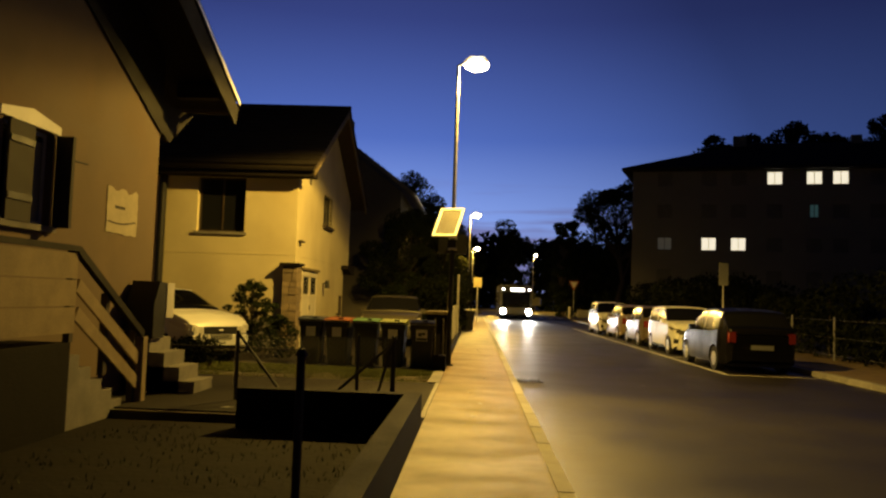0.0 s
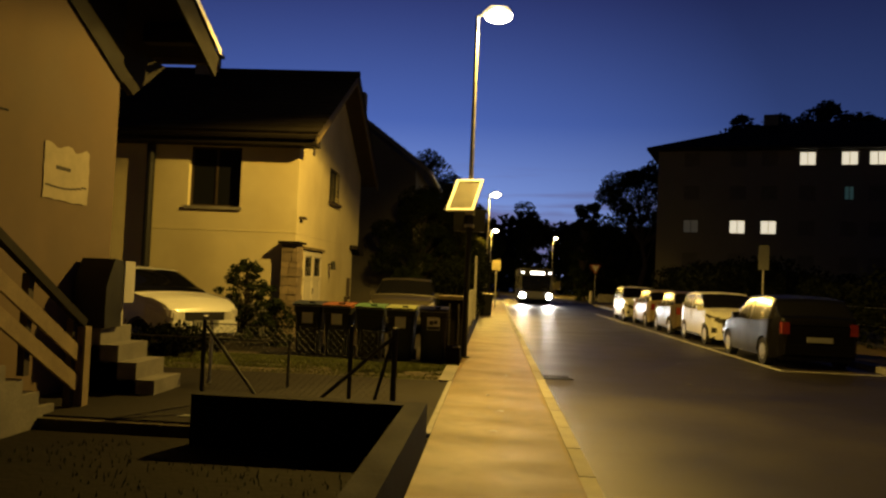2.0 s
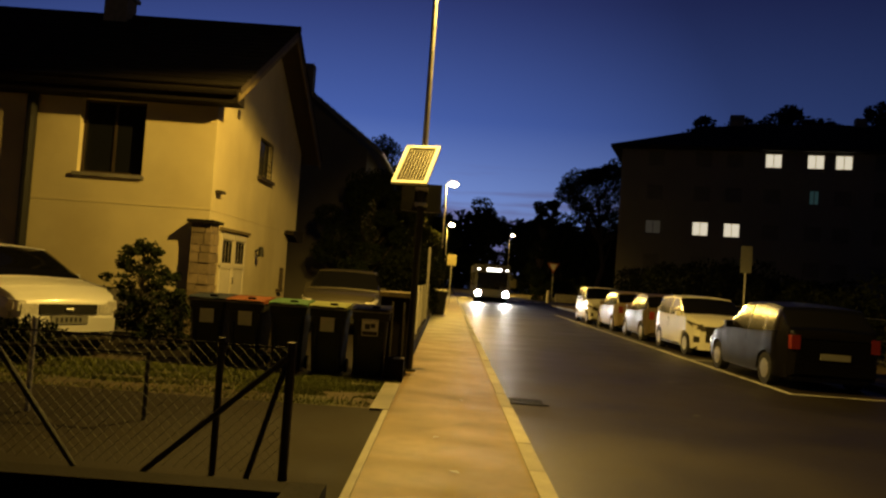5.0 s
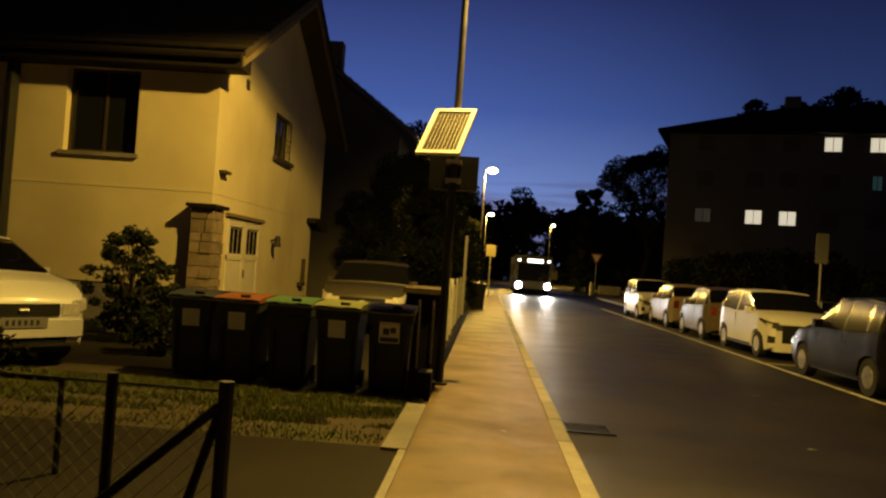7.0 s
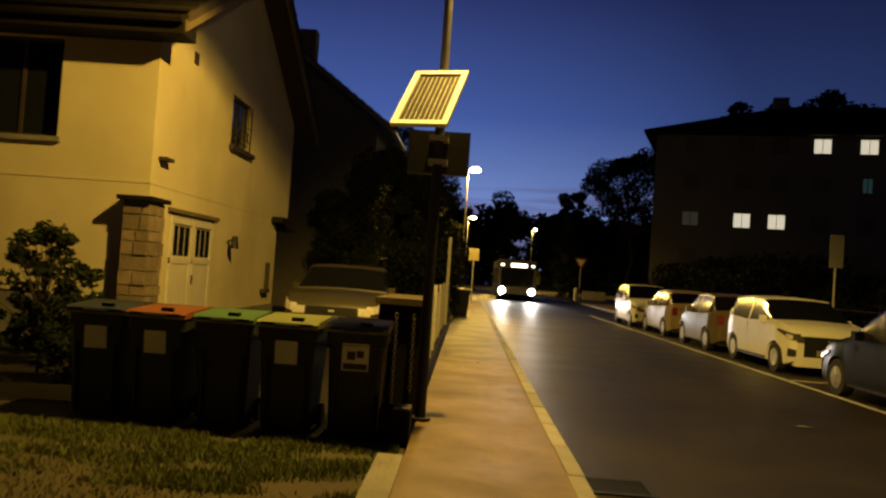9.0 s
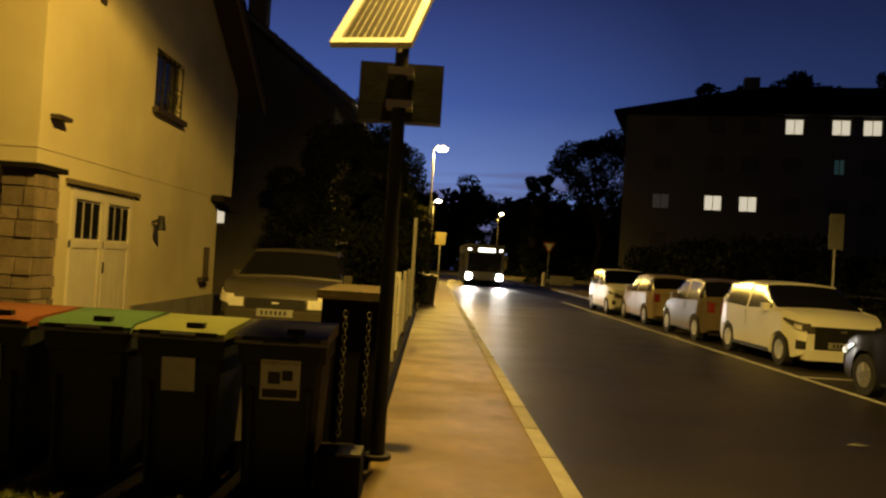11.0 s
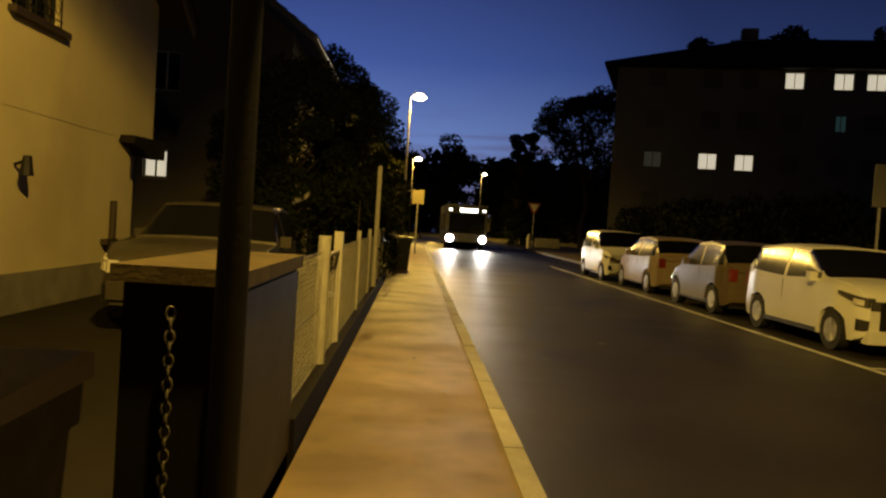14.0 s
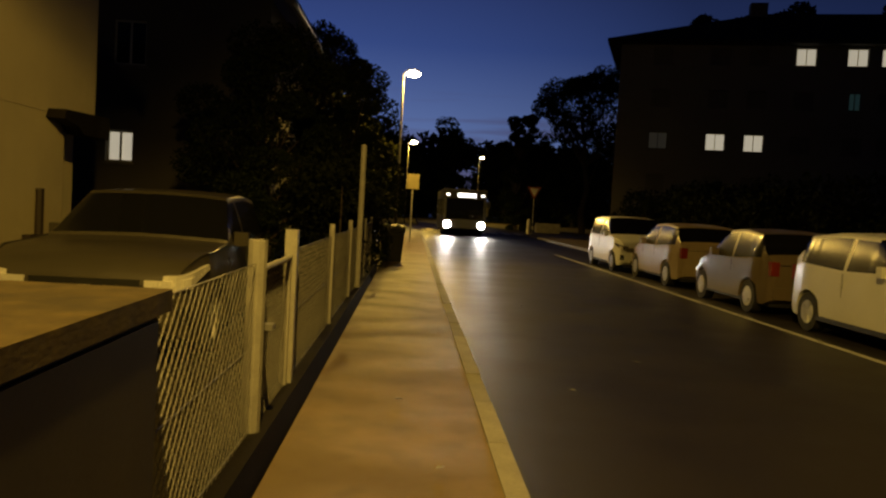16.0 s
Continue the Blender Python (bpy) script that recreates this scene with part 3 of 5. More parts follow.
part("window_sill", box(GX - 0.05, 23.22, 3.41, GX + 0.10, 24.63, 3.49), M_DARKWOOD, gh, world=True)
# vents and lamp bracket on the gable
part("vent", box(GX, 21.2, 4.42, GX + 0.02, 21.36, 4.60), M_DARKWOOD, gh, world=True)
part("wall_bracket", box(GX, 20.12, 2.74, GX + 0.12, 20.42, 2.79), M_DARKWOOD, gh, world=True)
lamp_g = part("wall_lamp", tube((GX + 0.02, 23.5, 1.72), (GX + 0.16, 23.5, 1.78), 0.02, n=8), M_BLACKMETAL, gh, world=True)
part("wall_lamp_shade", tube((GX + 0.16, 23.5, 1.60), (GX + 0.16, 23.5, 1.83), 0.08, 0.05, n=8), M_BLACKMETAL, gh, world=True)
part("wall_pipe", tube((GX + 0.05, 26.45, 0.78), (GX + 0.05, 26.45, 1.38), 0.055, n=8), M_DARKWOOD, gh, world=True)
part("pipe_foot", box(GX + 0.002, 26.12, 0.72, GX + 0.11, 26.52, 0.80), M_DARKWOOD, gh, bevel=0.02, world=True)
# porch canopy at the far corner
canopy = part("porch_canopy", addprism(bmesh.new(), [(26.65, 2.30), (26.70, 2.42), (28.15, 2.46), (28.15, 2.14), (27.25, 2.14), (27.1, 2.24)], 0.24, Matrix.Translation((GX + 0.002, 0, 0)) @ YZ), M_BARGE, gh, world=True)
# grey render on the porch walls paints in the dimness under the canopy
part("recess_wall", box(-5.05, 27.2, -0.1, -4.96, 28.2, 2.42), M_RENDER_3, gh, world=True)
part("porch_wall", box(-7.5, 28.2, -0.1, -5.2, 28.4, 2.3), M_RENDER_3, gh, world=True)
# garage door: two leaves, boarded, a row of small panes on top
GD = GX + 0.10
gd = part("garage_door", box(GD - 0.16, 20.78, -0.03, GD - 0.12, 22.72, 2.03), M_GARAGE, gh, "cream painted wooden garage door with small panes", world=True)
GI = gh.matrix_basis.inverted()


def gsub(nm, bm, material, parent):
    bm.transform(GI)
    return part(nm, bm, material, parent)


for k in range(2):
    y0 = 20.82 + k * 0.97
    for i in range(3):
        gsub("pane", box(GD - 0.118, y0 + 0.12 + i * 0.25, 1.40, GD - 0.112, y0 + 0.32 + i * 0.25, 1.86), M_WINGLASS, gd)
    for z0, z1 in ((-0.02, 0.10), (1.28, 1.37), (1.89, 2.0)):
        gsub("rail", box(GD - 0.12, y0, z0, GD - 0.095, y0 + 0.93, z1), M_GARAGE, gd)
    for yy in (y0, y0 + 0.84):
        gsub("stile", box(GD - 0.12, yy, 0.10, GD - 0.093, yy + 0.09, 1.9), M_GARAGE, gd)
    for i in range(4):
        gsub("board", box(GD - 0.12, y0 + 0.10 + i * 0.185, 0.11, GD - 0.108, y0 + 0.275 + i * 0.185, 1.27), M_GARAGE, gd)
gsub("handle", tube((GD - 0.09, 21.80, 0.95), (GD - 0.09, 21.80, 1.10), 0.015, n=8), M_BLACKMETAL, gd)
part("lintel", box(GX - 0.02, 20.6, 2.05, GX + 0.045, 22.9, 2.11), M_VERGE, gh, world=True)
# rubble stone pier beside the garage, stone by stone
pier = thing("stone_pier", (-4.8, 20.0, -0.03), label="rubble stone pier with a dark overhanging cap beside the garage", category="pier")
part("core", box(-4.92, 19.74, -0.03, -4.56, 20.24, 2.12), M_MORTAR, pier, world=True)
part("cap", box(-4.99, 19.64, 2.12, -4.49, 20.32, 2.18), M_DARKCONC, pier, bevel=0.012, world=True)
rs = random.Random(5)
z = 0.0
while z < 2.05:
    h = min(rs.uniform(0.11, 0.22), 2.11 - z)
    for side in range(2):
        a, end = (19.74, 20.24) if side == 0 else (-4.92, -4.54)
        while a < end - 0.02:
            wd = min(rs.uniform(0.16, 0.38), end - a)
            if end - a - wd < 0.1:
                wd = end - a
            o = rs.uniform(0.012, 0.035)
            b = (box(-4.56, a + 0.008, z, -4.56 + o, a + wd - 0.008, z + h - 0.014) if side == 0 else
                 box(a + 0.008, 19.74 - o, z, a + wd - 0.008, 19.74, z + h - 0.014))
            part("stone", b, M_STONE, pier, world=True, smooth=False, bevel=0.006)
            a += wd
    z += h

# house beside the first yard: gable to the street at x = -4.9
lh = thing("house", (-9, 6, 0), label="ochre rendered house with wide dark eaves and grey shutters", category="house")
LX = -4.9
LM = Matrix.Translation((LX - 0.3, 0, 0)) @ YZ
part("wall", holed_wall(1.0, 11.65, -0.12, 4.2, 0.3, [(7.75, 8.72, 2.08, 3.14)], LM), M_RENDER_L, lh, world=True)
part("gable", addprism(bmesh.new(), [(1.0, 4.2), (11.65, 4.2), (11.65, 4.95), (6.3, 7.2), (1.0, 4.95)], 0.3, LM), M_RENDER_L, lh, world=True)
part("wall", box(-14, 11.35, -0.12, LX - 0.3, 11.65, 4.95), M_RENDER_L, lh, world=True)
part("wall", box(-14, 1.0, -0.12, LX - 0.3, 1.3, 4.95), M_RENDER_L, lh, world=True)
# soffit, barge board, purlins and bracket are coloured black for eave shade
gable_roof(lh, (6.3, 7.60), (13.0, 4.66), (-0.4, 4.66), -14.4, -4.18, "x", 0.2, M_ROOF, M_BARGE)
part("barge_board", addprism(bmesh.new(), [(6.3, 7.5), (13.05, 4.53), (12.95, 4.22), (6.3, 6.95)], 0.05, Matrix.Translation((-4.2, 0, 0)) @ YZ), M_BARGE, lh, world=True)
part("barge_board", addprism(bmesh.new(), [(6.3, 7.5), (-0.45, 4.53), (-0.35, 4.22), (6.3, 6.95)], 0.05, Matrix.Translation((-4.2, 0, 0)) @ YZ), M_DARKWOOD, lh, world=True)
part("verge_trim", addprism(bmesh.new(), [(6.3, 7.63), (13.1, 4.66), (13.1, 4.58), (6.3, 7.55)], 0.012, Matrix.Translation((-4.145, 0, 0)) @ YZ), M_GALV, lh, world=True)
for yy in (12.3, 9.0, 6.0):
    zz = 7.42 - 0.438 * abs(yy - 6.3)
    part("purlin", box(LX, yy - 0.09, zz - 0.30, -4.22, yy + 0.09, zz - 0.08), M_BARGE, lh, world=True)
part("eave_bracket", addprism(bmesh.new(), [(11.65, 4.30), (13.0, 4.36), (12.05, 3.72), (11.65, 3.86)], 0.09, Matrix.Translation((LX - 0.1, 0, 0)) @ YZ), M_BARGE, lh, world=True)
# black sheet laid on the gable where the roof overhang shades the wall
part("gable_shade_sheet", addprism(bmesh.new(), [(6.3, 6.25), (11.65, 3.78), (11.65, 4.92), (6.3, 7.18)], 0.03, Matrix.Translation((LX + 0.001, 0, 0)) @ YZ), M_BARGE, lh, world=True)
part("gutter", tube((-14.3, 13.06, 4.47), (-4.22, 13.06, 4.47), 0.055, n=8), M_DARKWOOD, lh, world=True)
WM = Matrix.Translation((LX, 7.75, 2.08)) @ Matrix(((0, 0, -1, 0), (1, 0, 0, 0), (0, 1, 0, 0), (0, 0, 0, 1)))
window_unit(lh, WM, 0.97, 1.06, depth=0.14, label="window with white frame and open grey shutters")
part("window_lintel", addprism(bmesh.new(), [(7.66, 3.15), (8.82, 3.15), (8.82, 3.24), (8.24, 3.33), (7.66, 3.24)], 0.025, Matrix.Translation((LX, 0, 0)) @ YZ), M_WHITE, lh, world=True)
for y0, y1, dx in ((7.78, 8.24, 0.02), (8.74, 8.80, 0.02)):
    sh = part("shutter", box(LX + dx, y0, 2.07, LX + dx + (0.04 if y1 - y0 > 0.1 else 0.20), y1, 3.13), M_SHUTTER, lh, bevel=0.005, world=True)
    for z in (2.3, 2.9):
        b = box(LX + dx + 0.042, y0 + 0.01, z, LX + dx + 0.055, y1 - 0.01, z + 0.07) if y1 - y0 > 0.1 else box(LX + 0.03, y1 + 0.001, z, LX + 0.21, y1 + 0.015, z + 0.07)
        b.transform(lh.matrix_basis.inverted())
        part("batten", b, M_BLACKMETAL, sh)
part("inner_curtain", box(LX - 0.09, 8.30, 2.12, LX - 0.075, 8.60, 3.02), M_LABEL, lh, "pale grey curtain behind the glass", world=True)
part("shutter_catch", tube((LX + 0.2, 8.8, 2.86), (LX + 0.24, 9.05, 2.86), 0.012, n=6), M_BLACKMETAL, lh, world=True)
poster = thing("poster", (LX + 0.004, 10.55, 2.14), label="pale torn paper notice stuck on the ochre wall", category="poster")
tr = random.Random(17)
edge = [(-0.48 + 0.93 * k / 12, tr.uniform(-0.012, 0.012)) for k in range(13)] + [(0.45 + tr.uniform(-0.012, 0.012), 0.08 + 0.5 * k / 6) for k in range(6)]
edge += [(0.45 - 0.93 * k / 12, 0.60 + 0.035 * math.sin(k * 1.3) + tr.uniform(-0.012, 0.012)) for k in range(13)] + [(-0.48 + tr.uniform(-0.012, 0.012), 0.5 - 0.45 * k / 6) for k in range(6)]
part("sheet", addprism(bmesh.new(), edge, 0.006, YZ), M_POSTER, poster)
part("mark", box(0.006, -0.25, 0.34, 0.008, 0.05, 0.38), M_SHUTTER, poster)
for i in range(8):
    y0 = -0.44 + i * 0.105
    part("mark", box(0.006, y0, 0.14 - 0.03 * math.sin(i * 0.45) + 0.006 * i, 0.0075, y0 + 0.11, 0.16 - 0.03 * math.sin(i * 0.45) + 0.006 * i), M_SHUTTER, poster)

# outside stair along the first house, with its white boards
st = thing("stair", (-4.6, 9.0, -0.12), label="concrete outside stair with white plank balustrade and dark handrail", category="stair")
SX, SY = -4.25, 8.13
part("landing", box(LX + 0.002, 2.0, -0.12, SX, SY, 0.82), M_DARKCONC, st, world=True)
for i in range(6):
    part("step", box(LX + 0.002, SY + i * 0.27, -0.12, SX - 0.03, SY + 0.27 + i * 0.27, 0.82 - (i + 1) * 0.15), M_CONC, st, bevel=0.01, world=True)
for z in (0.92, 1.205, 1.49):
    part("board", box(SX, 2.0, z, SX + 0.03, SY, z + 0.27), M_BOARD, st, bevel=0.004, world=True)
DS = math.atan2(-0.95, 1.70)
for off in (0.20, 0.50):
    part("board", box(0, 0, 0, 0.03, 1.86, 0.15, m=Matrix.Translation((SX, SY, 0.86 + off)) @ Matrix.Rotation(DS, 4, "X")), M_BOARD, st, bevel=0.004, world=True)
part("handrail", box(SX - 0.02, 2.0, 1.78, SX + 0.05, SY, 1.84), M_BARGE, st, bevel=0.01, world=True)
part("handrail", box(0, 0, 0, 0.07, 1.98, 0.085, m=Matrix.Translation((SX - 0.02, SY - 0.02, 1.76)) @ Matrix.Rotation(DS, 4, "X")), M_BARGE, st, bevel=0.01, world=True)
for yy, z0, z1 in ((SY, 0.82, 1.80), (5.8, 0.82, 1.8), (3.2, 0.82, 1.8), (SY + 0.8, 0.4, 1.34), (SY + 1.6, 0.0, 0.88)):
    part("post", box(SX - 0.07, yy - 0.04, z0, SX, yy + 0.04, z1), M_DARKWOOD, st, world=True)
part("newel", box(SX - 0.03, SY + 1.68, -0.03, SX + 0.07, SY + 1.80, 0.80), M_BOARD, st, bevel=0.01, world=True)
st2 = thing("steps", (-4.3, 11.2, -0.1), label="short flight of pale concrete steps by the house corner", category="steps")
for i in range(4):
    part("step", box(-4.85, 10.75, -0.1, -4.50 + i * 0.22, 11.5, 0.72 - i * 0.19), M_CONC, st2, bevel=0.012, world=True)
lb = thing("letterbox_stand", (-4.62, 11.0, 0.72), label="tall black covered stand with a white letterbox", category="letterbox")
part("cover", addprism(bmesh.new(), [(10.72, 0.72), (11.12, 0.72), (11.12, 1.50), (10.9, 1.52), (10.72, 1.2)], 0.4, Matrix.Translation((-4.85, 0, 0)) @ YZ), M_BLACKMETAL, lb, bevel=0.02, world=True)
part("letterbox", box(-4.66, 11.14, 1.00, -4.44, 11.40, 1.50), M_WHITE, lb, bevel=0.01, world=True)
part("post", box(-4.58, 11.24, 0.70, -4.52, 11.30, 1.0), M_WHITE, lb, world=True)
rail = thing("yard_rail", (-4.2, 12.3, -0.03), label="low thin metal rail with a single post", category="railing")
part("post", tube((-3.62, 11.9, -0.03), (-3.62, 11.9, 0.80), 0.025, n=8), M_GALV, rail, world=True)
part("rail", tube((-4.7, 11.9, 0.56), (-2.6, 11.9, 0.56), 0.014, n=8), M_BLACKMETAL, rail, world=True)
part("post", tube((-2.6, 11.9, -0.03), (-2.6, 11.9, 0.58), 0.02, n=8), M_BLACKMETAL, rail, world=True)

# third house: gable to us at y = 36
h3 = thing("house", (-7.5, 41, 0), label="dark grey house with a steep roof behind trees", category="house")
AM = Matrix.Translation((0, 36.3, 0)) @ XZ
part("wall", holed_wall(-11.4, -3.6, -0.1, 6.3, 0.3, [(-7.50, -6.84, 2.12, 2.90), (-7.4, -6.6, 4.5, 5.6)], AM), M_RENDER_3, h3, world=True)
part("gable", addprism(bmesh.new(), [(-11.4, 6.3), (-3.6, 6.3), (-7.5, 9.2)], 0.3, AM), M_RENDER_3, h3, world=True)
part("wall", box(-3.9, 36.3, -0.1, -3.6, 46, 6.3), M_RENDER_3, h3, world=True)
gable_roof(h3, (-7.5, 9.55), (-2.95, 6.20), (-12.05, 6.20), 35.6, 46.6, "y", 0.16, M_ROOF, M_CONC)
part("verge_trim", tube((-2.95, 35.6, 6.12), (-2.95, 46.6, 6.12), 0.06, n=8), M_GALV, h3, world=True)
c3 = part("chimney", box(-6.7, 36.6, 8.2, -6.1, 37.2, 9.75), M_MORTAR, h3, world=True)
HM = Matrix(((1, 0, 0, 0), (0, 0, 1, 36.0), (0, 1, 0, 0), (0, 0, 0, 1)))
window_unit(h3, Matrix.Translation((-7.50, 0, 2.12)) @ HM, 0.66, 0.78, M_WARMWIN, label="brightly lit small window")
window_unit(h3, Matrix.Translation((-7.4, 0, 4.5)) @ HM, 0.80, 1.1, label="dark upstairs window")

# apartment block across the street
ap = thing("apartment_building", (30, 75, 0), label="long dark apartment building with hipped roof and few lit windows", category="building")
AX0, AX1, AY = 13.3, 44.0, 68.0
holes, wins = [], []
COLS = [3.0, 6.57, 8.9, 11.67, 14.65, 16.6, 19.3, 21.9, 24.6, 27.4]
LIT = {(1, 1), (1, 2), (3, 3), (3, 4), (3, 5)}
for fl, z in enumerate((3.45, 6.17, 8.95, 11.67)):
    for i, u in enumerate(COLS):
        w = 0.7 if (fl, i) == (2, 4) else 1.2
        x0 = 13.0 + u - w / 2
        holes.append((x0, x0 + w, z, z + 1.1))
        wins.append((fl, i, x0, z, w, 1.1))
BM = Matrix.Translation((0, AY + 0.35, 0)) @ XZ
part("wall", holed_wall(AX0, AX1, -0.1, 13.2, 0.35, holes, BM), M_RENDER_A, ap, world=True)
part("wall", box(AX0, AY + 0.35, -0.1, AX0 + 0.35, 76, 13.2), M_RENDER_A, ap, world=True)
part("wall", box(AX1 - 0.35, AY + 0.35, -0.1, AX1, 76, 13.2), M_RENDER_A, ap, world=True)
part("wall", box(AX0, 75.65, -0.1, AX1, 76, 13.2), M_RENDER_A, ap, world=True)
part("string_course", box(AX0, AY - 0.05, 8.05, AX1, AY - 0.002, 8.2), M_RENDER_A, ap, world=True)
for fl, i, x, z, w, h in wins:
    m = Matrix.Translation((x, 0, z)) @ Matrix(((1, 0, 0, 0), (0, 0, 1, AY), (0, 1, 0, 0), (0, 0, 0, 1)))
    lit = (fl, i) in LIT
    window_unit(ap, m, w, h, M_WARMWIN if lit else M_COOLWIN if (fl, i) == (1, 0) else M_TEALWIN if (fl, i) == (2, 4) else M_APFILL, sill=True, frame_mat=None if lit else M_APFILL,
                label="lit window with curtains" if lit else "")
rf = bmesh.new()
c = [rf.verts.new(p) for p in ((AX0 - 0.9, AY - 0.9, 13.1), (AX1 + 0.9, AY - 0.9, 13.1), (AX1 + 0.9, 76.9, 13.1), (AX0 - 0.4, 76.9, 13.1),
                               (AX0 + 9.2, 72, 15.9), (AX1 - 9.2, 72, 15.9), (AX0 - 0.9, AY - 0.9, 12.9), (AX1 + 0.9, AY - 0.9, 12.9), (AX1 + 0.9, 76.9, 12.9), (AX0 - 0.4, 76.9, 12.9))]
for q in ((0, 1, 5, 4), (1, 2, 5), (2, 3, 4, 5), (3, 0, 4), (6, 7, 1, 0), (7, 8, 2, 1), (8, 9, 3, 2), (9, 6, 0, 3), (9, 8, 7, 6)):
    rf.faces.new([c[k] for k in q])
part("roof", rf, M_ROOF, ap, world=True)
part("chimney", box(21.6, 71.4, 14.6, 22.7, 72.3, 16.5), M_MORTAR, ap, world=True)
part("chimney", box(31, 71.6, 15.4, 31.8, 72.4, 16.4), M_MORTAR, ap, world=True)
# the block stands askew to the street, its far end nearer
ap.matrix_basis = Matrix.Translation((13, 68, 0)) @ Matrix.Rotation(radians(-15), 4, "Z") @ Matrix.Translation((-13, -68, 0)) @ ap.matrix_basis


# ---- street furniture ----
def street_lamp(x, y, top, reach, label):
    ob = thing("street_lamp", (x, y, 0.0), label=label, category="street lamp", group="street lamps")
    part("pole", tube((0, 0, 0), (0, 0, 2.95), 0.054, 0.047, 14), M_POLE, ob)
    part("shaft", tube((0, 0, 2.95), (0, 0, top - 0.05), 0.046, 0.034, 12), M_GALV, ob)
    part("collar", tube((0, 0, 2.90), (0, 0, 2.99), 0.056, 0.045, 12), M_POLE, ob)
    part("base_plate", tube((0, 0, 0), (0, 0, 0.03), 0.10, 0.10, 12), M_POLE, ob)
    part("arm", tube((0, 0, top - 0.06), (reach * 0.55, 0, top + 0.03), 0.028, n=8), M_GALV, ob)
    bm = bmesh.new()
    addprism(bm, [(0.05, -0.02), (0.12, -0.06), (0.55, -0.06), (0.6, 0.0), (0.5, 0.09), (0.2, 0.10)], 0.26, Matrix.Translation((reach - 0.35, 0.13, top + 0.02)) @ XZ)
    head = part("head", bm, M_ALU, ob, bevel=0.015)
    # lens made oversized so that its shape stands in for the lamp's glare
    lens = bmesh.new()
    bmesh.ops.create_uvsphere(lens, u_segments=16, v_segments=8, radius=1.0)
    lens.transform(Matrix.Translation((reach, 0, top - 0.04)) @ Matrix.Diagonal((0.26, 0.19, 0.13, 1)))
    part("lens", lens, M_LAMPGLOW, head, "glowing sodium lens")
    return ob


street_lamp(-0.53, 16.7, 6.52, 0.40, "tall slim street lamp with a glowing sodium head")
street_lamp(-0.45, 45.1, 6.30, 0.35, "tall slim street lamp farther down the pavement")
street_lamp(-0.40, 75.0, 6.30, 0.40, "far street lamp beyond the crossing")
street_lamp(8.5, 118.4, 8.40, 0.40, "far street lamp at the end of the street")

# solar panel and the back of the speed display on the lamp's pole
sp = thing("solar_panel", (-0.62, 16.6, 2.98), label="tilted solar panel in a pale aluminium frame on the lamp pole", category="solar panel")
PT = Matrix.Translation((-0.61, 16.30, 2.99)) @ Matrix.Rotation(radians(-13), 4, "Z") @ Matrix.Rotation(radians(44), 4, "X")
part("frame", holed_wall(-0.26, 0.26, -0.46, 0.46, 0.04, [(-0.205, 0.205, -0.405, 0.405)], PT), M_ALU, sp, world=True)
part("backing", box(-0.21, -0.41, 0.008, 0.21, 0.41, 0.016, m=PT), M_ALU, sp, world=True)
for i in range(6):
    for j in range(9):
        part("cell", box(-0.202 + j * 0.0451, -0.40 + i * 0.134, 0.016, -0.202 + j * 0.0451 + 0.038, -0.40 + i * 0.134 + 0.1325, 0.022, m=PT), M_CELL, sp, world=True)
part("bracket", tube((-0.55, 16.66, 2.85), (-0.58, 16.36, 2.98), 0.025, n=8), M_GALV, sp, world=True)
sd = thing("speed_display", (-0.52, 16.85, 2.4), label="dark back of a square roadside display on the lamp pole", category="traffic display")
part("housing", box(-0.83, 16.82, 2.38, -0.23, 16.96, 2.80), M_BLACKMETAL, sd, bevel=0.012, world=True)
for z in (2.45, 2.68):
    part("clamp", box(-0.62, 16.64, z, -0.44, 16.82, z + 0.05), M_GALV, sd, world=True)


def sign(name, at, height, plate, back, label, cat, rz=0):
    ob = thing(name, at, rz, label, cat)
    part("post", tube((0, 0, 0), (0, 0, height), 0.03, n=8), M_GALV, ob)
    part("plate", plate, back, ob)
    return ob


psign = sign("parking_sign", (9.1, 29.3, 0.02), 2.98, box(-0.17, -0.05, 2.22, 0.17, -0.03, 3.05), M_LABEL, "pale rectangular parking sign on a thin post", "street sign")
yb = bmesh.new()
addprism(yb, [(-0.55, 0.0), (0.55, 0.0), (0, -0.95)], 0.02, Matrix.Translation((0, -0.03, 3.65)) @ XZ)
ysign = sign("yield_sign", (9.6, 77.4, -0.1), 3.6, yb, M_RED, "triangular yield sign with red border on a post", "street sign")
yi = bmesh.new()
addprism(yi, [(-0.36, -0.11), (0.36, -0.11), (0, -0.72)], 0.004, Matrix.Translation((0, -0.051, 3.65)) @ XZ)
part("face", yi, M_WHITE, ysign)
stop = sign("bus_stop_sign", (0.1, 47.9, 0.0), 2.75, box(-0.25, -0.05, 2.15, 0.25, -0.02, 2.75), M_YELLOW, "square yellow stop sign on a post", "street sign")
for i, (bx, by) in enumerate(((9.0, 75.3), (5.9, 86.0))):
    bo = thing("bollard", (bx, by, -0.1), label="white reflective traffic bollard", category="bollard", group="white bollards")
    part("shaft", tube((0, 0, 0), (0, 0, 1.05), 0.16, 0.13, 12), M_WHITE, bo)
    part("cap", tube((0, 0, 1.05), (0, 0, 1.13), 0.13, 0.06, 12), M_WHITE, bo)
pl = thing("planter", (11.6, 82, -0.1), label="low beige concrete planter box", category="planter")
part("box", holed_wall(-1.0, 1.0, -0.4, 0.4, 0.8, [(-0.9, 0.9, -0.3, 0.3)], pose(0, 0, 0)), M_CONC, pl)
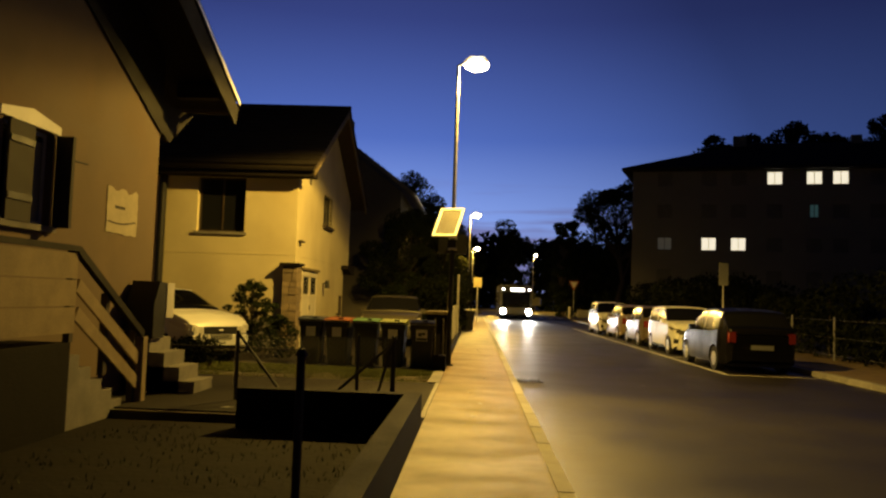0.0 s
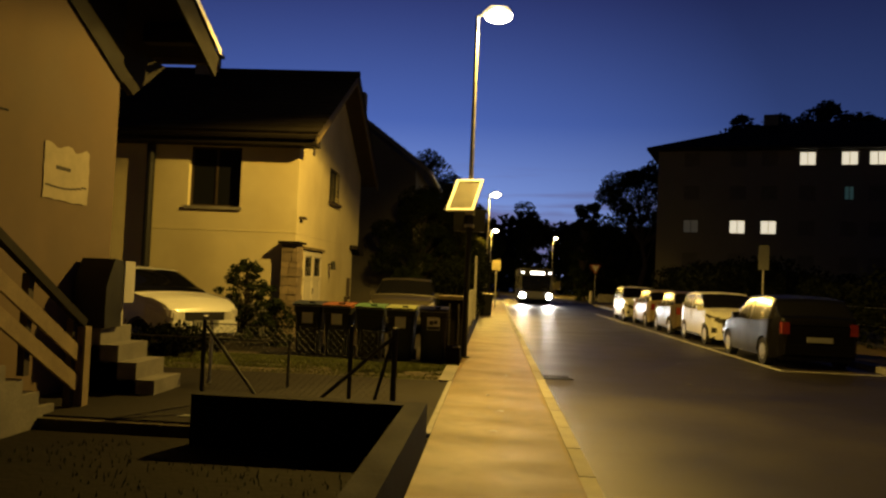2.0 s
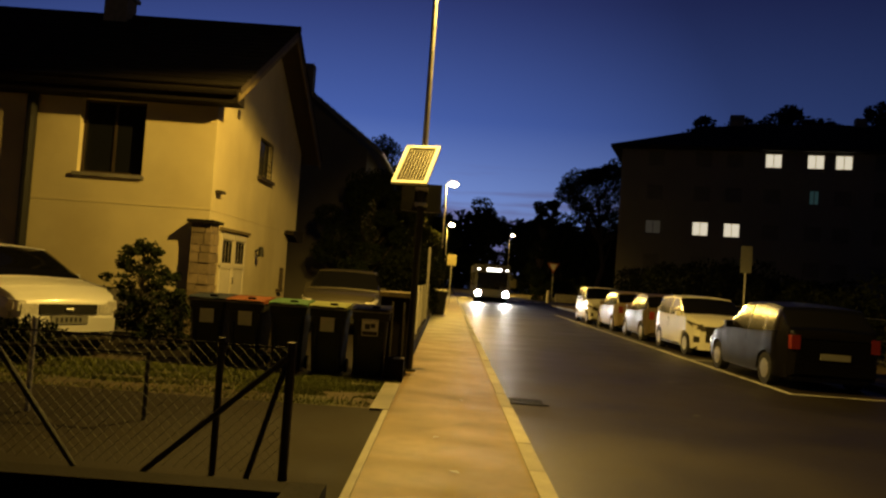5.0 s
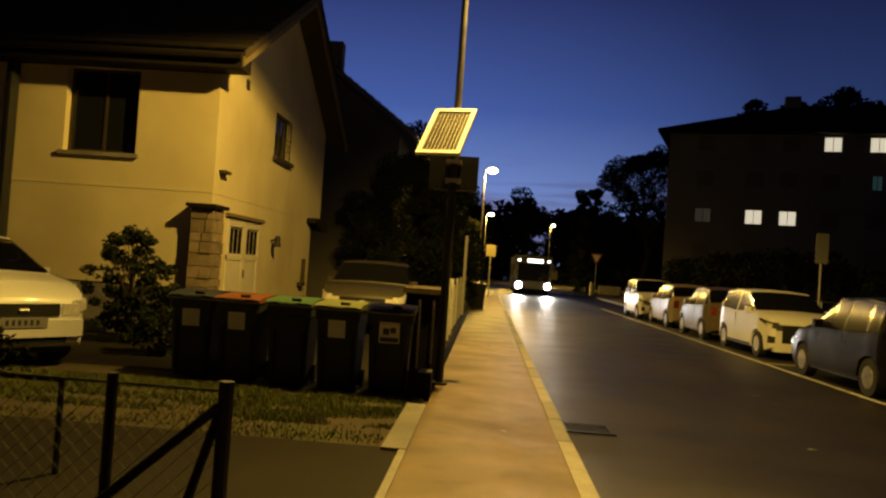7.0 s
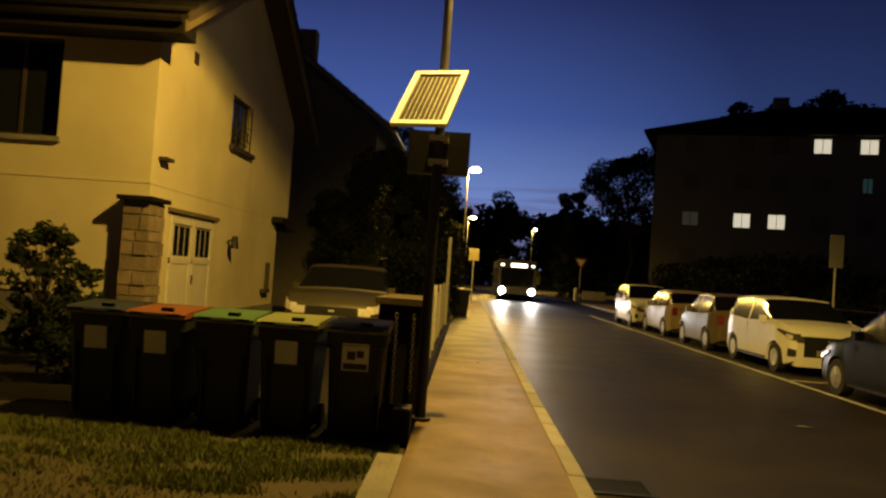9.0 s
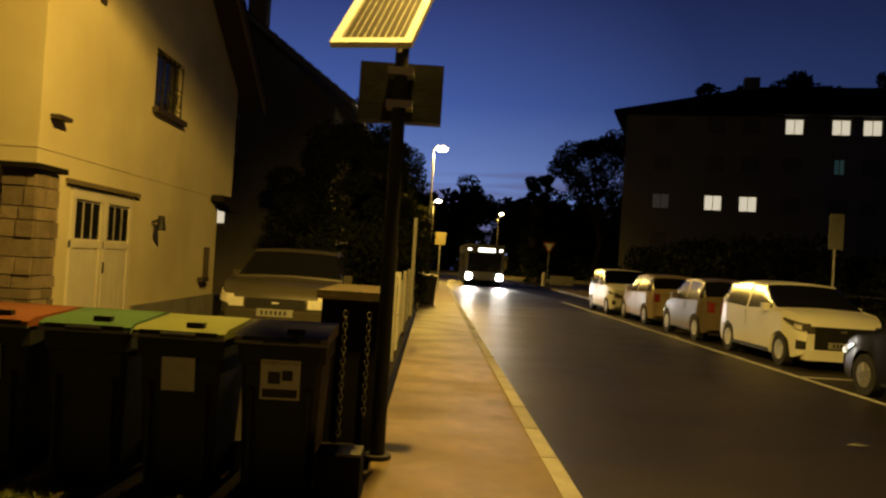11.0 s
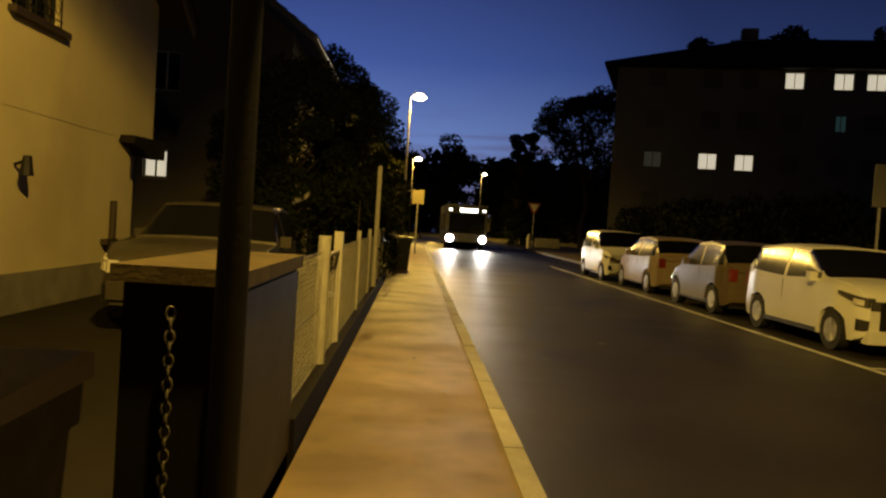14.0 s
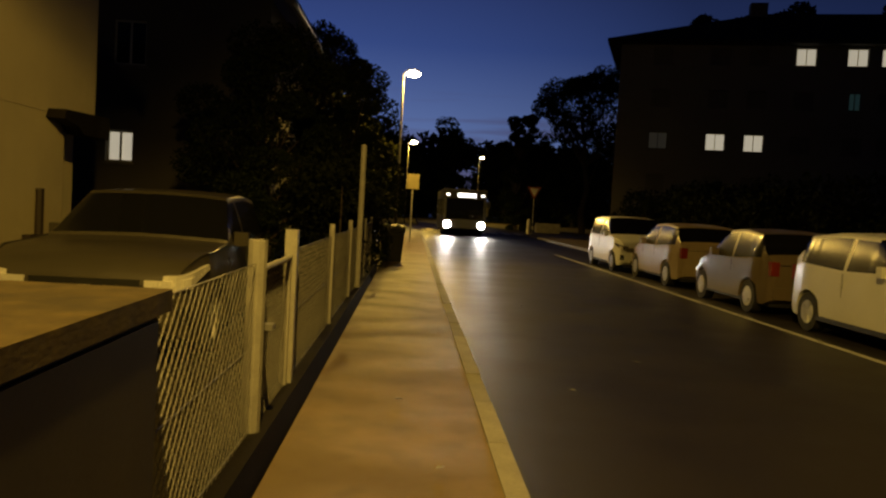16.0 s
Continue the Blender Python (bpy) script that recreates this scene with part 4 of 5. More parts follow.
part("soil", box(-0.9, -0.3, 0.0, 0.9, 0.3, 0.66), M_SOIL, pl)
for at, h in (((6.6, 100, -0.1), 2.6), ((7.2, 96, -0.1), 1.7)):
    yp = thing("yellow_post", at, label="yellow traffic sign board near the crossing", category="street sign", group="yellow signs")
    part("post", tube((0, 0, 0), (0, 0, h), 0.05, n=8), M_YELLOW, yp)
    part("board", box(-0.7, -0.06, h - 0.7, 0.7, -0.03, h + 0.3), M_YELLOW, yp, bevel=0.01)
tall = thing("tall_post", (-0.62, 27.75, 0.0), label="tall plain pale metal post in the fence line", category="post")
part("shaft", tube((0, 0, 0), (0, 0, 2.25), 0.04, n=10), M_POSTCONC, tall)
part("cap", tube((0, 0, 2.25), (0, 0, 2.28), 0.045, 0.02, n=10), M_POSTCONC, tall)

M_OLDCONC = mat("lichen_concrete", (0.105, 0.078, 0.034), 0.92, scale=9, vary=0.45, bump=0.22, fine=60, stain=(0.065, 0.052, 0.030), stain_scale=4)
M_CHAIN = mat("dull_chain_steel", (0.16, 0.15, 0.13), 0.6, 0.4, bump=0)
rf_ = thing("wire_fence", (10.3, 28, 0.02), label="thin dark wire fence in front of the unlit hedge", category="fence")
for k in range(11):
    part("post", tube((0, -14 + k * 3.0, 0), (0, -14 + k * 3.0, 1.25), 0.03, n=8), M_GALV, rf_)
for z in (0.15, 0.65, 1.15):
    part("strand", tube((0, -14, z), (0, 16, z), 0.004, n=4), M_WIRE, rf_)

# wall block with the pale cap, chain, gate and fence
block = thing("wall_pier", (-0.83, 17.95, 0.0), label="dark rendered wall pier with a flat pale cap", category="wall")
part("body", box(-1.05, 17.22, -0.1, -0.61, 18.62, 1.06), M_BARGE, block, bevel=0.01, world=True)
part("side_panel", box(-0.609, 17.25, 0.03, -0.598, 18.60, 1.04), mat("grey_panel", (0.040, 0.036, 0.032), 0.6, scale=2, vary=0.15, bump=0.1), block, world=True)
part("cap", box(-1.09, 17.18, 1.06, -0.585, 18.68, 1.125), M_OLDCONC, block, bevel=0.012, world=True)
stopb = thing("gate_stop", (-0.68, 15.75, -0.03), label="low dark concrete gate stop, its top coloured paler as lamp-lit", category="gate stop")
part("block", box(-0.82, 15.62, -0.05, -0.56, 15.9, 0.27), M_DARKCONC, stopb, bevel=0.01, world=True)
# paler slab on top paints in the lamp light that falls there
part("top", box(-0.70, 15.63, 0.27, -0.565, 15.86, 0.285), M_CONC, stopb, world=True)
for cx in (-0.86, -0.68):
    ch = thing("chain", (cx, 17.19, 0.95), label="hanging steel chain on the wall pier", category="chain", group="hanging chains")
    for i in range(21 if cx < -0.8 else 18):
        bm = bmesh.new()
        rot = Matrix.Rotation(radians(90 * (i % 2) + 20), 4, "Z")
        ring = [[bm.verts.new(rot @ Vector(((0.016 + 0.005 * math.cos(q)) * math.cos(a), 0.005 * math.sin(q), (0.028 + 0.005 * math.cos(q)) * math.sin(a) - i * 0.045)))
                 for q in (0, 1.571, 3.142, 4.712)] for a in [k * 0.6283 for k in range(10)]]
        for k in range(10):
            for q in range(4):
                bm.faces.new((ring[k][q], ring[(k + 1) % 10][q], ring[(k + 1) % 10][(q + 1) % 4], ring[k][(q + 1) % 4]))
        part("link", bm, M_CHAIN, ch)
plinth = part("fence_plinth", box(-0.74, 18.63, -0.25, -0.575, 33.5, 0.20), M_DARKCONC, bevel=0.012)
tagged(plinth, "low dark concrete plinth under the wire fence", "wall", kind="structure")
fence = thing("street_fence", (-0.66, 23.5, 0.2), label="chain-link fence with pale posts along the pavement", category="fence")
for yy, r, zt in ((20.36, 0.05, 1.20), (24.15, 0.028, 1.20), (26.5, 0.028, 1.20), (28.6, 0.028, 1.18), (29.6, 0.028, 1.18), (31.6, 0.028, 1.18)):
    part("post", tube((-0.66, yy, 0.0), (-0.66, yy, zt), r, n=10), M_POSTCONC, fence, world=True)
part("post", box(-0.70, 21.48, 0.05, -0.62, 21.56, 1.22), M_POSTCONC, fence, bevel=0.006, world=True)
for y0, y1 in ((18.72, 20.31), (21.58, 31.6)):
    v, f = mesh_wires(y0, y1, 0.20, 1.08, 0.075, 0.0017, Matrix.Translation((-0.66, 0, 0)) @ YZ)
    o = raw("wire_mesh", [tuple(Vector(q) - Vector((-0.66, 23.5, 0.2))) for q in v], f, M_WIRE, fence)
    o["kind"] = "stuff"
    for z in (0.22, 0.65, 1.08):
        part("tension_wire", tube((-0.66, y0, z), (-0.66, y1, z), 0.003, n=4), M_WIRE, fence, world=True)
gate = thing("garden_gate", (-0.66, 20.7, 0.1), label="narrow pale metal garden gate in the fence", category="gate")
for z in (0.16, 1.04):
    part("rail", tube((-0.66, 20.42, z), (-0.66, 21.46, z), 0.018, n=8), M_POSTCONC, gate, world=True)
for yy in (20.46, 21.43):
    part("stile", tube((-0.66, yy, 0.14), (-0.66, yy, 1.06), 0.018, n=8), M_POSTCONC, gate, world=True)
part("latch", box(-0.68, 20.44, 0.72, -0.58, 20.52, 0.75), M_GALV, gate, world=True)
v, f = mesh_wires(20.46, 21.43, 0.16, 1.04, 0.075, 0.0017, Matrix.Translation((-0.66, 0, 0)) @ YZ)
o = raw("wire_mesh", [tuple(Vector(q) - Vector((-0.66, 20.7, 0.1))) for q in v], f, M_WIRE, gate)
o["kind"] = "stuff"


# ---- wheelie bins ----
def text_mesh(words, size, material, parent, m):
    cu = bpy.data.curves.new("lettering", "FONT")
    cu.body, cu.size, cu.align_x = words, size, "CENTER"
    tmp = bpy.data.objects.new("lettering", cu)
    me = bpy.data.meshes.new_from_object(tmp)
    bpy.data.objects.remove(tmp)
    me.materials.append(material)
    ob = new("lettering", me)
    ob.parent, ob.matrix_basis = parent, m
    return ob


def wheelie_bin(x, y, rz, lid, label, sticker=1, scale=1.0):
    ob = thing("wheelie_bin", (x, y, -0.03), rz, label, "waste bin", "bins by the wall")
    w0, w1, d0, d1, h = 0.195, 0.240, 0.24, 0.32, 0.90 * scale
    bm = bmesh.new()
    rings = []
    for z, w, d in ((0.03, w0, d0), (0.12, w0 + 0.01, d0 + 0.01), (h - 0.12, w1 - 0.01, d1 - 0.01), (h - 0.11, w1 + 0.008, d1 + 0.008), (h, w1 + 0.012, d1 + 0.012)):
        rings.append([bm.verts.new((sx * (w - ix), sy * (d - iy), z)) for sx, sy, ix, iy in
                      ((-1, -1, 0.03, 0), (1, -1, 0.03, 0), (1, -1, 0, 0.03), (1, 1, 0, 0.03), (1, 1, 0.03, 0), (-1, 1, 0.03, 0), (-1, 1, 0, 0.03), (-1, -1, 0, 0.03))])
    for a, b in zip(rings, rings[1:]):
        for i in range(8):
            bm.faces.new((a[i], a[(i + 1) % 8], b[(i + 1) % 8], b[i]))
    bm.faces.new(rings[0][::-1])
    bm.faces.new(rings[-1])
    part("body", bm, M_BINBODY, ob)
    lb = bmesh.new()
    pr = [(-d1 - 0.035, h + 0.004), (-d1 - 0.035, h + 0.035), (-d1 + 0.03, h + 0.055), (d1 - 0.06, h + 0.085), (d1 + 0.02, h + 0.075), (d1 + 0.03, h + 0.004)]
    addprism(lb, pr, 2 * (w1 + 0.022), Matrix.Translation((-w1 - 0.022, 0, 0)) @ YZ)
    part("lid", lb, lid, ob, bevel=0.012)
    part("lid_grip", box(0.02, -d1 + 0.03, h + 0.05, 0.12, -d1 + 0.08, h + 0.085), M_BINBODY, ob, bevel=0.008)
    part("lid_rim", box(-w1 - 0.024, -d1 - 0.043, h - 0.004, w1 + 0.024, -d1 - 0.036, h + 0.012), M_LABEL, ob)
    part("lid_lip", box(-w1 + 0.02, -d1 - 0.046, h + 0.018, w1 - 0.02, -d1 - 0.030, h + 0.040), M_BINBODY, ob, bevel=0.004)
    part("lid_handle", tube((-0.1, -d1 - 0.05, h + 0.02), (0.1, -d1 - 0.05, h + 0.02), 0.014, n=8), M_BINBODY, ob)
    part("handle", tube((-0.19, d1 + 0.06, h - 0.01), (0.19, d1 + 0.06, h - 0.01), 0.015, n=8), M_BINBODY, ob)
    for s in (-1, 1):
        wh = part("wheel", tube((s * 0.195, d0 + 0.0, 0.10), (s * 0.235, d0 + 0.0, 0.10), 0.10, n=14), M_RUBBER, ob)
        part("rib", box(s * 0.16 - 0.01, -d0 - 0.055, 0.12, s * 0.16 + 0.01, -d0 - 0.02, h - 0.25, m=Matrix.Rotation(0.055, 4, "X")), M_BINBODY, ob)
    if sticker:
        t = Matrix.Translation((0, -d1 + 0.004, h - 0.21)) @ Matrix.Rotation(radians(5.5), 4, "X")
        s = 0.095 if sticker == 1 else 0.112
        lab = part("sticker", box(-s, -0.004, -s, s, 0.001, s * 1.05, m=t), M_STICKER, ob, "pale paper sticker")
        if sticker == 2:
            text_mesh("PAPIER/CARTON", 0.027, M_INK, lab, t @ Matrix.Translation((0, -0.006, s - 0.02)) @ Matrix.Rotation(radians(90), 4, "X"))
            part("drawing", box(-0.07, -0.006, -0.02, 0.0, -0.0045, 0.05, m=t), M_SHUTTER, lab)
            part("drawing", box(0.01, -0.006, 0.0, 0.07, -0.0045, 0.06, m=t), M_SHUTTER, lab)
            part("drawing", box(-0.1, -0.006, -0.10, 0.1, -0.0045, -0.05, m=t), M_SHUTTER, lab)
    return ob


BIN_Y = 16.03
for i, (x, dy, rz, lid, lab, st_) in enumerate([
        (-1.065, 0.0, 2, M_LID["dark"], "black wheelie bin for paper with a dark lid and sticker", 2),
        (-1.63, 0.0, -1, M_LID["yellow"], "black wheelie bin with a yellow-green lid and sticker", 1),
        (-2.20, 0.06, 1, M_LID["green"], "black wheelie bin with a bright green lid", 0),
        (-2.77, 0.08, -2, M_LID["brown"], "black wheelie bin with an orange-brown lid", 1),
        (-3.34, 0.14, 3, M_LID["grey"], "black wheelie bin with a dark grey lid", 1)]):
    wheelie_bin(x, BIN_Y + dy, rz, lid, lab, st_, 1.0)
wheelie_bin(-0.35, 36.5, 20, M_LID["yellow"], "black wheelie bin with a yellow lid on the far pavement", 0)


# ---- vehicles ----
def vehicle(at, rz, label, paintwork, L=3.85, W=1.68, H=1.50, hood=0.92, belt=0.95, nose=0.72, mouth=0.14, gw=0.48, ws0=0.92, ws1=0.18, rs0=-1.62, rs1=-1.80,
            tail_z=1.0, wb=2.45, wr=0.29, cat="car", cladding=None, rim=None, category="car", lens=None):
    """A parked car, nose towards +x, wheels on z = 0. ws0, ws1: foot and head of the windscreen; rs1, rs0: foot and head of the rear window."""
    car = thing(cat, at, rz, label, category, "parked cars")
    half, hw = L / 2, W / 2
    ax = (wb / 2 + 0.04, -wb / 2 + 0.04)
    xs = sorted({round(v, 3) for v in [*np.linspace(-half, half, 34), *[a + d for a in ax for d in np.linspace(-wr - 0.07, wr + 0.07, 11)],
                                       ws0, ws1, rs0, rs1, -half + 0.05, half - 0.05, -0.32, -0.24, ws1 - 0.08, rs0 + 0.12]})

    def lerp(x, pts):
        return float(np.interp(x, [p[0] for p in pts], [p[1] for p in pts]))

    top = [(-half, tail_z - 0.12), (-half + 0.06, tail_z), (rs1, belt + 0.02), (ws0, hood + 0.03), (half - 0.28, nose + 0.06), (half - 0.06, nose - 0.05), (half, nose - 0.18)]
    if rs1 < -half + 0.3:
        top = [(-half, tail_z - 0.12), (-half + 0.06, tail_z), (rs1, tail_z + 0.02), (ws0, hood + 0.03), (half - 0.28, nose + 0.06), (half - 0.06, nose - 0.05), (half, nose - 0.18)]
    rings = []
    for x in xs:
        zb = lerp(x, top)
        if rs1 < x < ws0:
            zb = lerp(x, [(rs1, lerp(rs1, top)), (-0.3, belt), (ws0, lerp(ws0, top))])
        zr = lerp(x, [(rs1, zb), (rs0, H - 0.07), ((rs0 + ws1) / 2, H), (ws1, H - 0.04), (ws0, zb)]) if rs1 < x < ws0 else zb
        e = abs(x) / half
        wide = hw * (1 - 0.13 * max(0, e - 0.72) / 0.28 - 0.10 * max(0, e - 0.95) / 0.05)
        zl = 0.20 + 0.10 * max(0, e - 0.9) / 0.1
        arch = 0.0
        for a in ax:
            d = abs(x - a)
            if d < wr + 0.055:
                arch = max(arch, wr + math.sqrt((wr + 0.055) ** 2 - d * d))
        zs = max(zl, arch)
        cab = max(0.0, min(1.0, (zr - zb) / (H - belt)))
        wt = wide * (0.97 - 0.17 * cab)
        zmid = max(zs + 0.02, zl + 0.5 * (zb - zl))
        rings.append([(0, zl), (wide * 0.80, zl), (wide * 0.82, max(zl, zs - 0.002)), (wide * 0.985, zs), (wide, max(zmid, zs + 0.01)), (wide * 0.965, max(zb - 0.01, zmid + 0.02)),
                      (wt, max(zr - 0.055 * cab - 0.005, zmid + 0.03)), (wt * 0.86, zr + 0.012), (0, zr + 0.035)])
    # round the sections: a spline through the ring's points, and a light smoothing along the length above the sills
    K = 3
    arr = np.array(rings)
    for _ in range(2):
        mid = arr.copy()
        mid[1:-1, 5:] = 0.5 * arr[1:-1, 5:] + 0.25 * (arr[:-2, 5:] + arr[2:, 5:])
        arr = mid
    fine = []
    for sec in arr:
        out = []
        for a in range(len(sec) - 1):
            p0, p1, p2 = sec[max(0, a - 1)], sec[a], sec[a + 1]
            p3 = sec[a + 2] if a + 2 < len(sec) else np.array([-sec[a][0], sec[a][1]])
            for k in range(K):
                u = k / K
                if a < 3:
                    q = p1 + (p2 - p1) * u
                else:
                    q = 0.5 * (2 * p1 + (p2 - p0) * u + (2 * p0 - 5 * p1 + 4 * p2 - p3) * u * u + (3 * p1 - p0 - 3 * p2 + p3) * u ** 3)
                out.append((max(0.0, float(q[0])), float(q[1])))
        out.append((0.0, float(sec[-1][1])))
        fine.append(out)
    rings = fine
    nring = len(rings[0])
    groups = {"body": bmesh.new(), "windscreen": bmesh.new(), "rear_window": bmesh.new(), "side_window": bmesh.new(), "side_window_b": bmesh.new(), "side_window_c": bmesh.new(), "side_window_d": bmesh.new()}
    caches = {k: {} for k in groups}

    def vtx(g, i, j, s):
        k = (i, j, s if rings[i][j][0] else 1)
        if k not in caches[g]:
            y, z = rings[i][j]
            caches[g][k] = groups[g].verts.new((xs[i], s * y, z))
        return caches[g][k]

    for i in range(len(xs) - 1):
        xm = (xs[i] + xs[i + 1]) / 2
        for j in range(nring - 1):
            for s in (1, -1):
                g = "body"
                if rs1 < xm < ws0:
                    if 5 * K <= j < 6 * K and rs1 + 0.2 < xm < ws0 - 0.22 and not -0.32 < xm < -0.24:
                        g = ("side_window" if s > 0 else "side_window_b") if xm > -0.28 else ("side_window_c" if s > 0 else "side_window_d")
                    if j >= 6 * K and xm > ws1:
                        g = "windscreen"
                    if j >= 6 * K and xm < rs0:
                        g = "rear_window"
                q = [vtx(g, i, j, s), vtx(g, i + 1, j, s), vtx(g, i + 1, j + 1, s), vtx(g, i, j + 1, s)]
                q = list(dict.fromkeys(q))
                if len(q) > 2:
                    try:
                        groups[g].faces.new(q if s > 0 else q[::-1])
                    except ValueError:
                        pass
    for i in (0, len(xs) - 1):
        loop = [vtx("body", i, j, 1) for j in range(nring)] + [vtx("body", i, j, -1) for j in range(nring - 2, 0, -1)]
        groups["body"].faces.new(list(dict.fromkeys(loop)))
    part("body", groups["body"], paintwork, car)
    part("windscreen", groups["windscreen"], M_GLASS, car)
    part("rear_window", groups["rear_window"], M_GLASS, car)
    for g in ("side_window", "side_window_b", "side_window_c", "side_window_d"):
        part("side_window", groups[g], M_SIDEGLASS, car)
    part("underbody", box(-half + 0.15, -hw * 0.78, 0.16, half - 0.15, hw * 0.78, 0.32), M_BLACKMETAL, car)
    for a in ax:
        for s in (1, -1):
            tb = bmesh.new()
            w0, w1 = s * (hw - 0.20), s * (hw - 0.012)
            addtube(tb, (a, w0, wr), (a, w1, wr), wr, n=22)
            tyre = part("wheel", tb, M_RUBBER, car, bevel=0.02)
            rb = bmesh.new()
            addtube(rb, (a, w1 - s * 0.02, wr), (a, w1 + s * 0.004, wr), wr * 0.64, wr * 0.60, n=20)
            rimo = part("rim", rb, rim or M_RIM, tyre)
            for k in range(5):
                an = k * 1.2566
                sb = box(0.06, -0.02, -0.004, wr * 0.58, 0.02, 0.006)
                sb.transform(Matrix.Translation((a, w1 + s * 0.006, wr)) @ Matrix.Rotation(s * -1.5708, 4, "X") @ Matrix.Rotation(an, 4, "Z"))
                part("spoke", sb, rim or M_RIM, tyre)
    for s in (1, -1):
        def strip(xa, xb, za0, za1, zb0, zb1, off, n=6):
            """A lens that follows the body's outline round the corner."""
            bm = bmesh.new()
            sec = []
            for k in range(n + 1):
                u = k / n
                x = xa + (xb - xa) * u
                e = min(1.0, abs(x) / half)
                y = hw * (1 - 0.13 * max(0, e - 0.72) / 0.28 - 0.10 * max(0, e - 0.95) / 0.05)
                xo = x + (off if x > 0 else -off) * (e > 0.93)
                z0, z1 = za0 + (zb0 - za0) * u, za1 + (zb1 - za1) * u
                sec.append([bm.verts.new(p) for p in ((xo, s * (y + off), z0), (xo, s * (y + off * 0.6), z1), (x, s * (y - 0.10), z1), (x, s * (y - 0.10), z0))])
            for p, q in zip(sec, sec[1:]):
                for k in range(4):
                    bm.faces.new((p[k], p[(k + 1) % 4], q[(k + 1) % 4], q[k]))
            bm.faces.new(sec[0])
            bm.faces.new(sec[-1][::-1])
            return bm

        part("headlight", strip(half - 0.50, half - 0.02, nose - 0.06, nose - 0.02, nose - 0.22, nose - 0.09, 0.014), lens or M_HEADDARK, car)
        part("lamp_bulb", strip(half - 0.20, half - 0.06, nose - 0.18, nose - 0.10, nose - 0.20, nose - 0.12, 0.022, 3), M_CLEARLENS, car)
        part("headlight_glass", box(half - 0.14, min(s * hw * 0.52, s * hw * 0.76), nose - 0.26, half + 0.006, max(s * hw * 0.52, s * hw * 0.76), nose - 0.13), lens or M_HEADDARK, car, bevel=0.03)
        part("fog_lamp_recess", strip(half - 0.14, half - 0.01, 0.36, 0.52, 0.36, 0.50, 0.012, 3), M_BLACKMETAL, car)
        part("tail_light", box(-half - 0.006, min(s * hw * 0.70, s * hw * 0.875), tail_z - 0.30, -half + 0.16, max(s * hw * 0.70, s * hw * 0.875), tail_z - 0.06), M_REDLENS, car, bevel=0.05)
        part("wheel_arch_trim", box(-0.9, s * hw * 0.985 - 0.01, 0.20, 0.85, s * hw * 0.985 + 0.006, 0.27), M_BLACKMETAL, car, bevel=0.004)
        mb = box(ws0 - 0.42, s * (hw + 0.03) - 0.06, belt - 0.02, ws0 - 0.30, s * (hw + 0.03) + 0.08, belt + 0.12)
        part("mirror", mb, paintwork, car, bevel=0.025)
        part("door_handle", box(-0.42, s * (hw * 0.985) - 0.012, belt - 0.20, -0.24, s * (hw * 0.985) + 0.012, belt - 0.17), paintwork, car)
    grille = part("grille", box(half - 0.10, -hw * gw, nose - 0.13 - mouth, half + 0.012, hw * gw, nose - 0.13), M_BLACKMETAL, car, bevel=0.045)
    part("badge", tube((half + 0.012, -0.05, nose - 0.20), (half + 0.012, 0.05, nose - 0.20), 0.02, n=8), M_RIM, grille)
    part("front_bumper", box(half - 0.12, -hw * 0.80, nose - 0.36 - mouth, half + 0.035, hw * 0.80, nose - 0.17 - mouth), paintwork, car, bevel=0.04)
    part("air_intake", box(half - 0.05, -hw * 0.6, 0.28, half + 0.008, hw * 0.6, 0.42), M_BLACKMETAL, car, bevel=0.008)
    part("front_plate", box(half + 0.013, -0.26, nose - 0.32 - mouth * 0.5, half + 0.046, 0.26, nose - 0.21 - mouth * 0.5), M_LABEL, car)
    for k in range(6):
        part("plate_mark", box(half + 0.046, -0.20 + k * 0.066, nose - 0.295 - mouth * 0.5, half + 0.0475, -0.165 + k * 0.066, nose - 0.235 - mouth * 0.5), M_INK, car)
    part("rear_plate", box(-half - 0.015, -0.26, 0.56, -half + 0.02, 0.26, 0.67), M_LABEL, car)
    part("rear_bumper", box(-half - 0.02, -hw * 0.8, 0.30, -half + 0.08, hw * 0.8, 0.50), cladding or paintwork, car, bevel=0.03)
    for s in (1, -1):
        part("door_seam", box(-0.290, s * hw * 0.995 - 0.004, 0.32, -0.280, s * hw * 0.995 + 0.002, belt - 0.05), M_BLACKMETAL, car)
    return car


M_HEADDARK = mat("smoked_headlamp", (0.10, 0.095, 0.085), 0.2, 0.3, bump=0)
P_WHITE = paint("white_car_paint", (0.74, 0.74, 0.72))
P_DARK = paint("dark_car_paint", (0.005, 0.0045, 0.005))
P_DARK.node_tree.nodes["Principled BSDF"].inputs["Coat Weight"].default_value = 0.05
P_DARK.node_tree.nodes["Principled BSDF"].inputs["Specular IOR Level"].default_value = 0.10
P_GREY = paint("grey_car_paint", (0.15, 0.115, 0.078), 0.0)
P_BEIGE = paint("champagne_car_paint", (0.34, 0.265, 0.175), 0.0)
# silver paint set far too dark, so the car stays dim under the lamps
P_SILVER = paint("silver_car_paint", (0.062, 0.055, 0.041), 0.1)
ZR = -0.10
vehicle((6.72, 20.75, ZR), 90, "dark hatchback parked in the bay with tall tail lights", P_DARK, L=4.15, W=1.75, H=1.50, rs0=-1.55, rs1=-1.95, tail_z=1.02, wb=2.50)
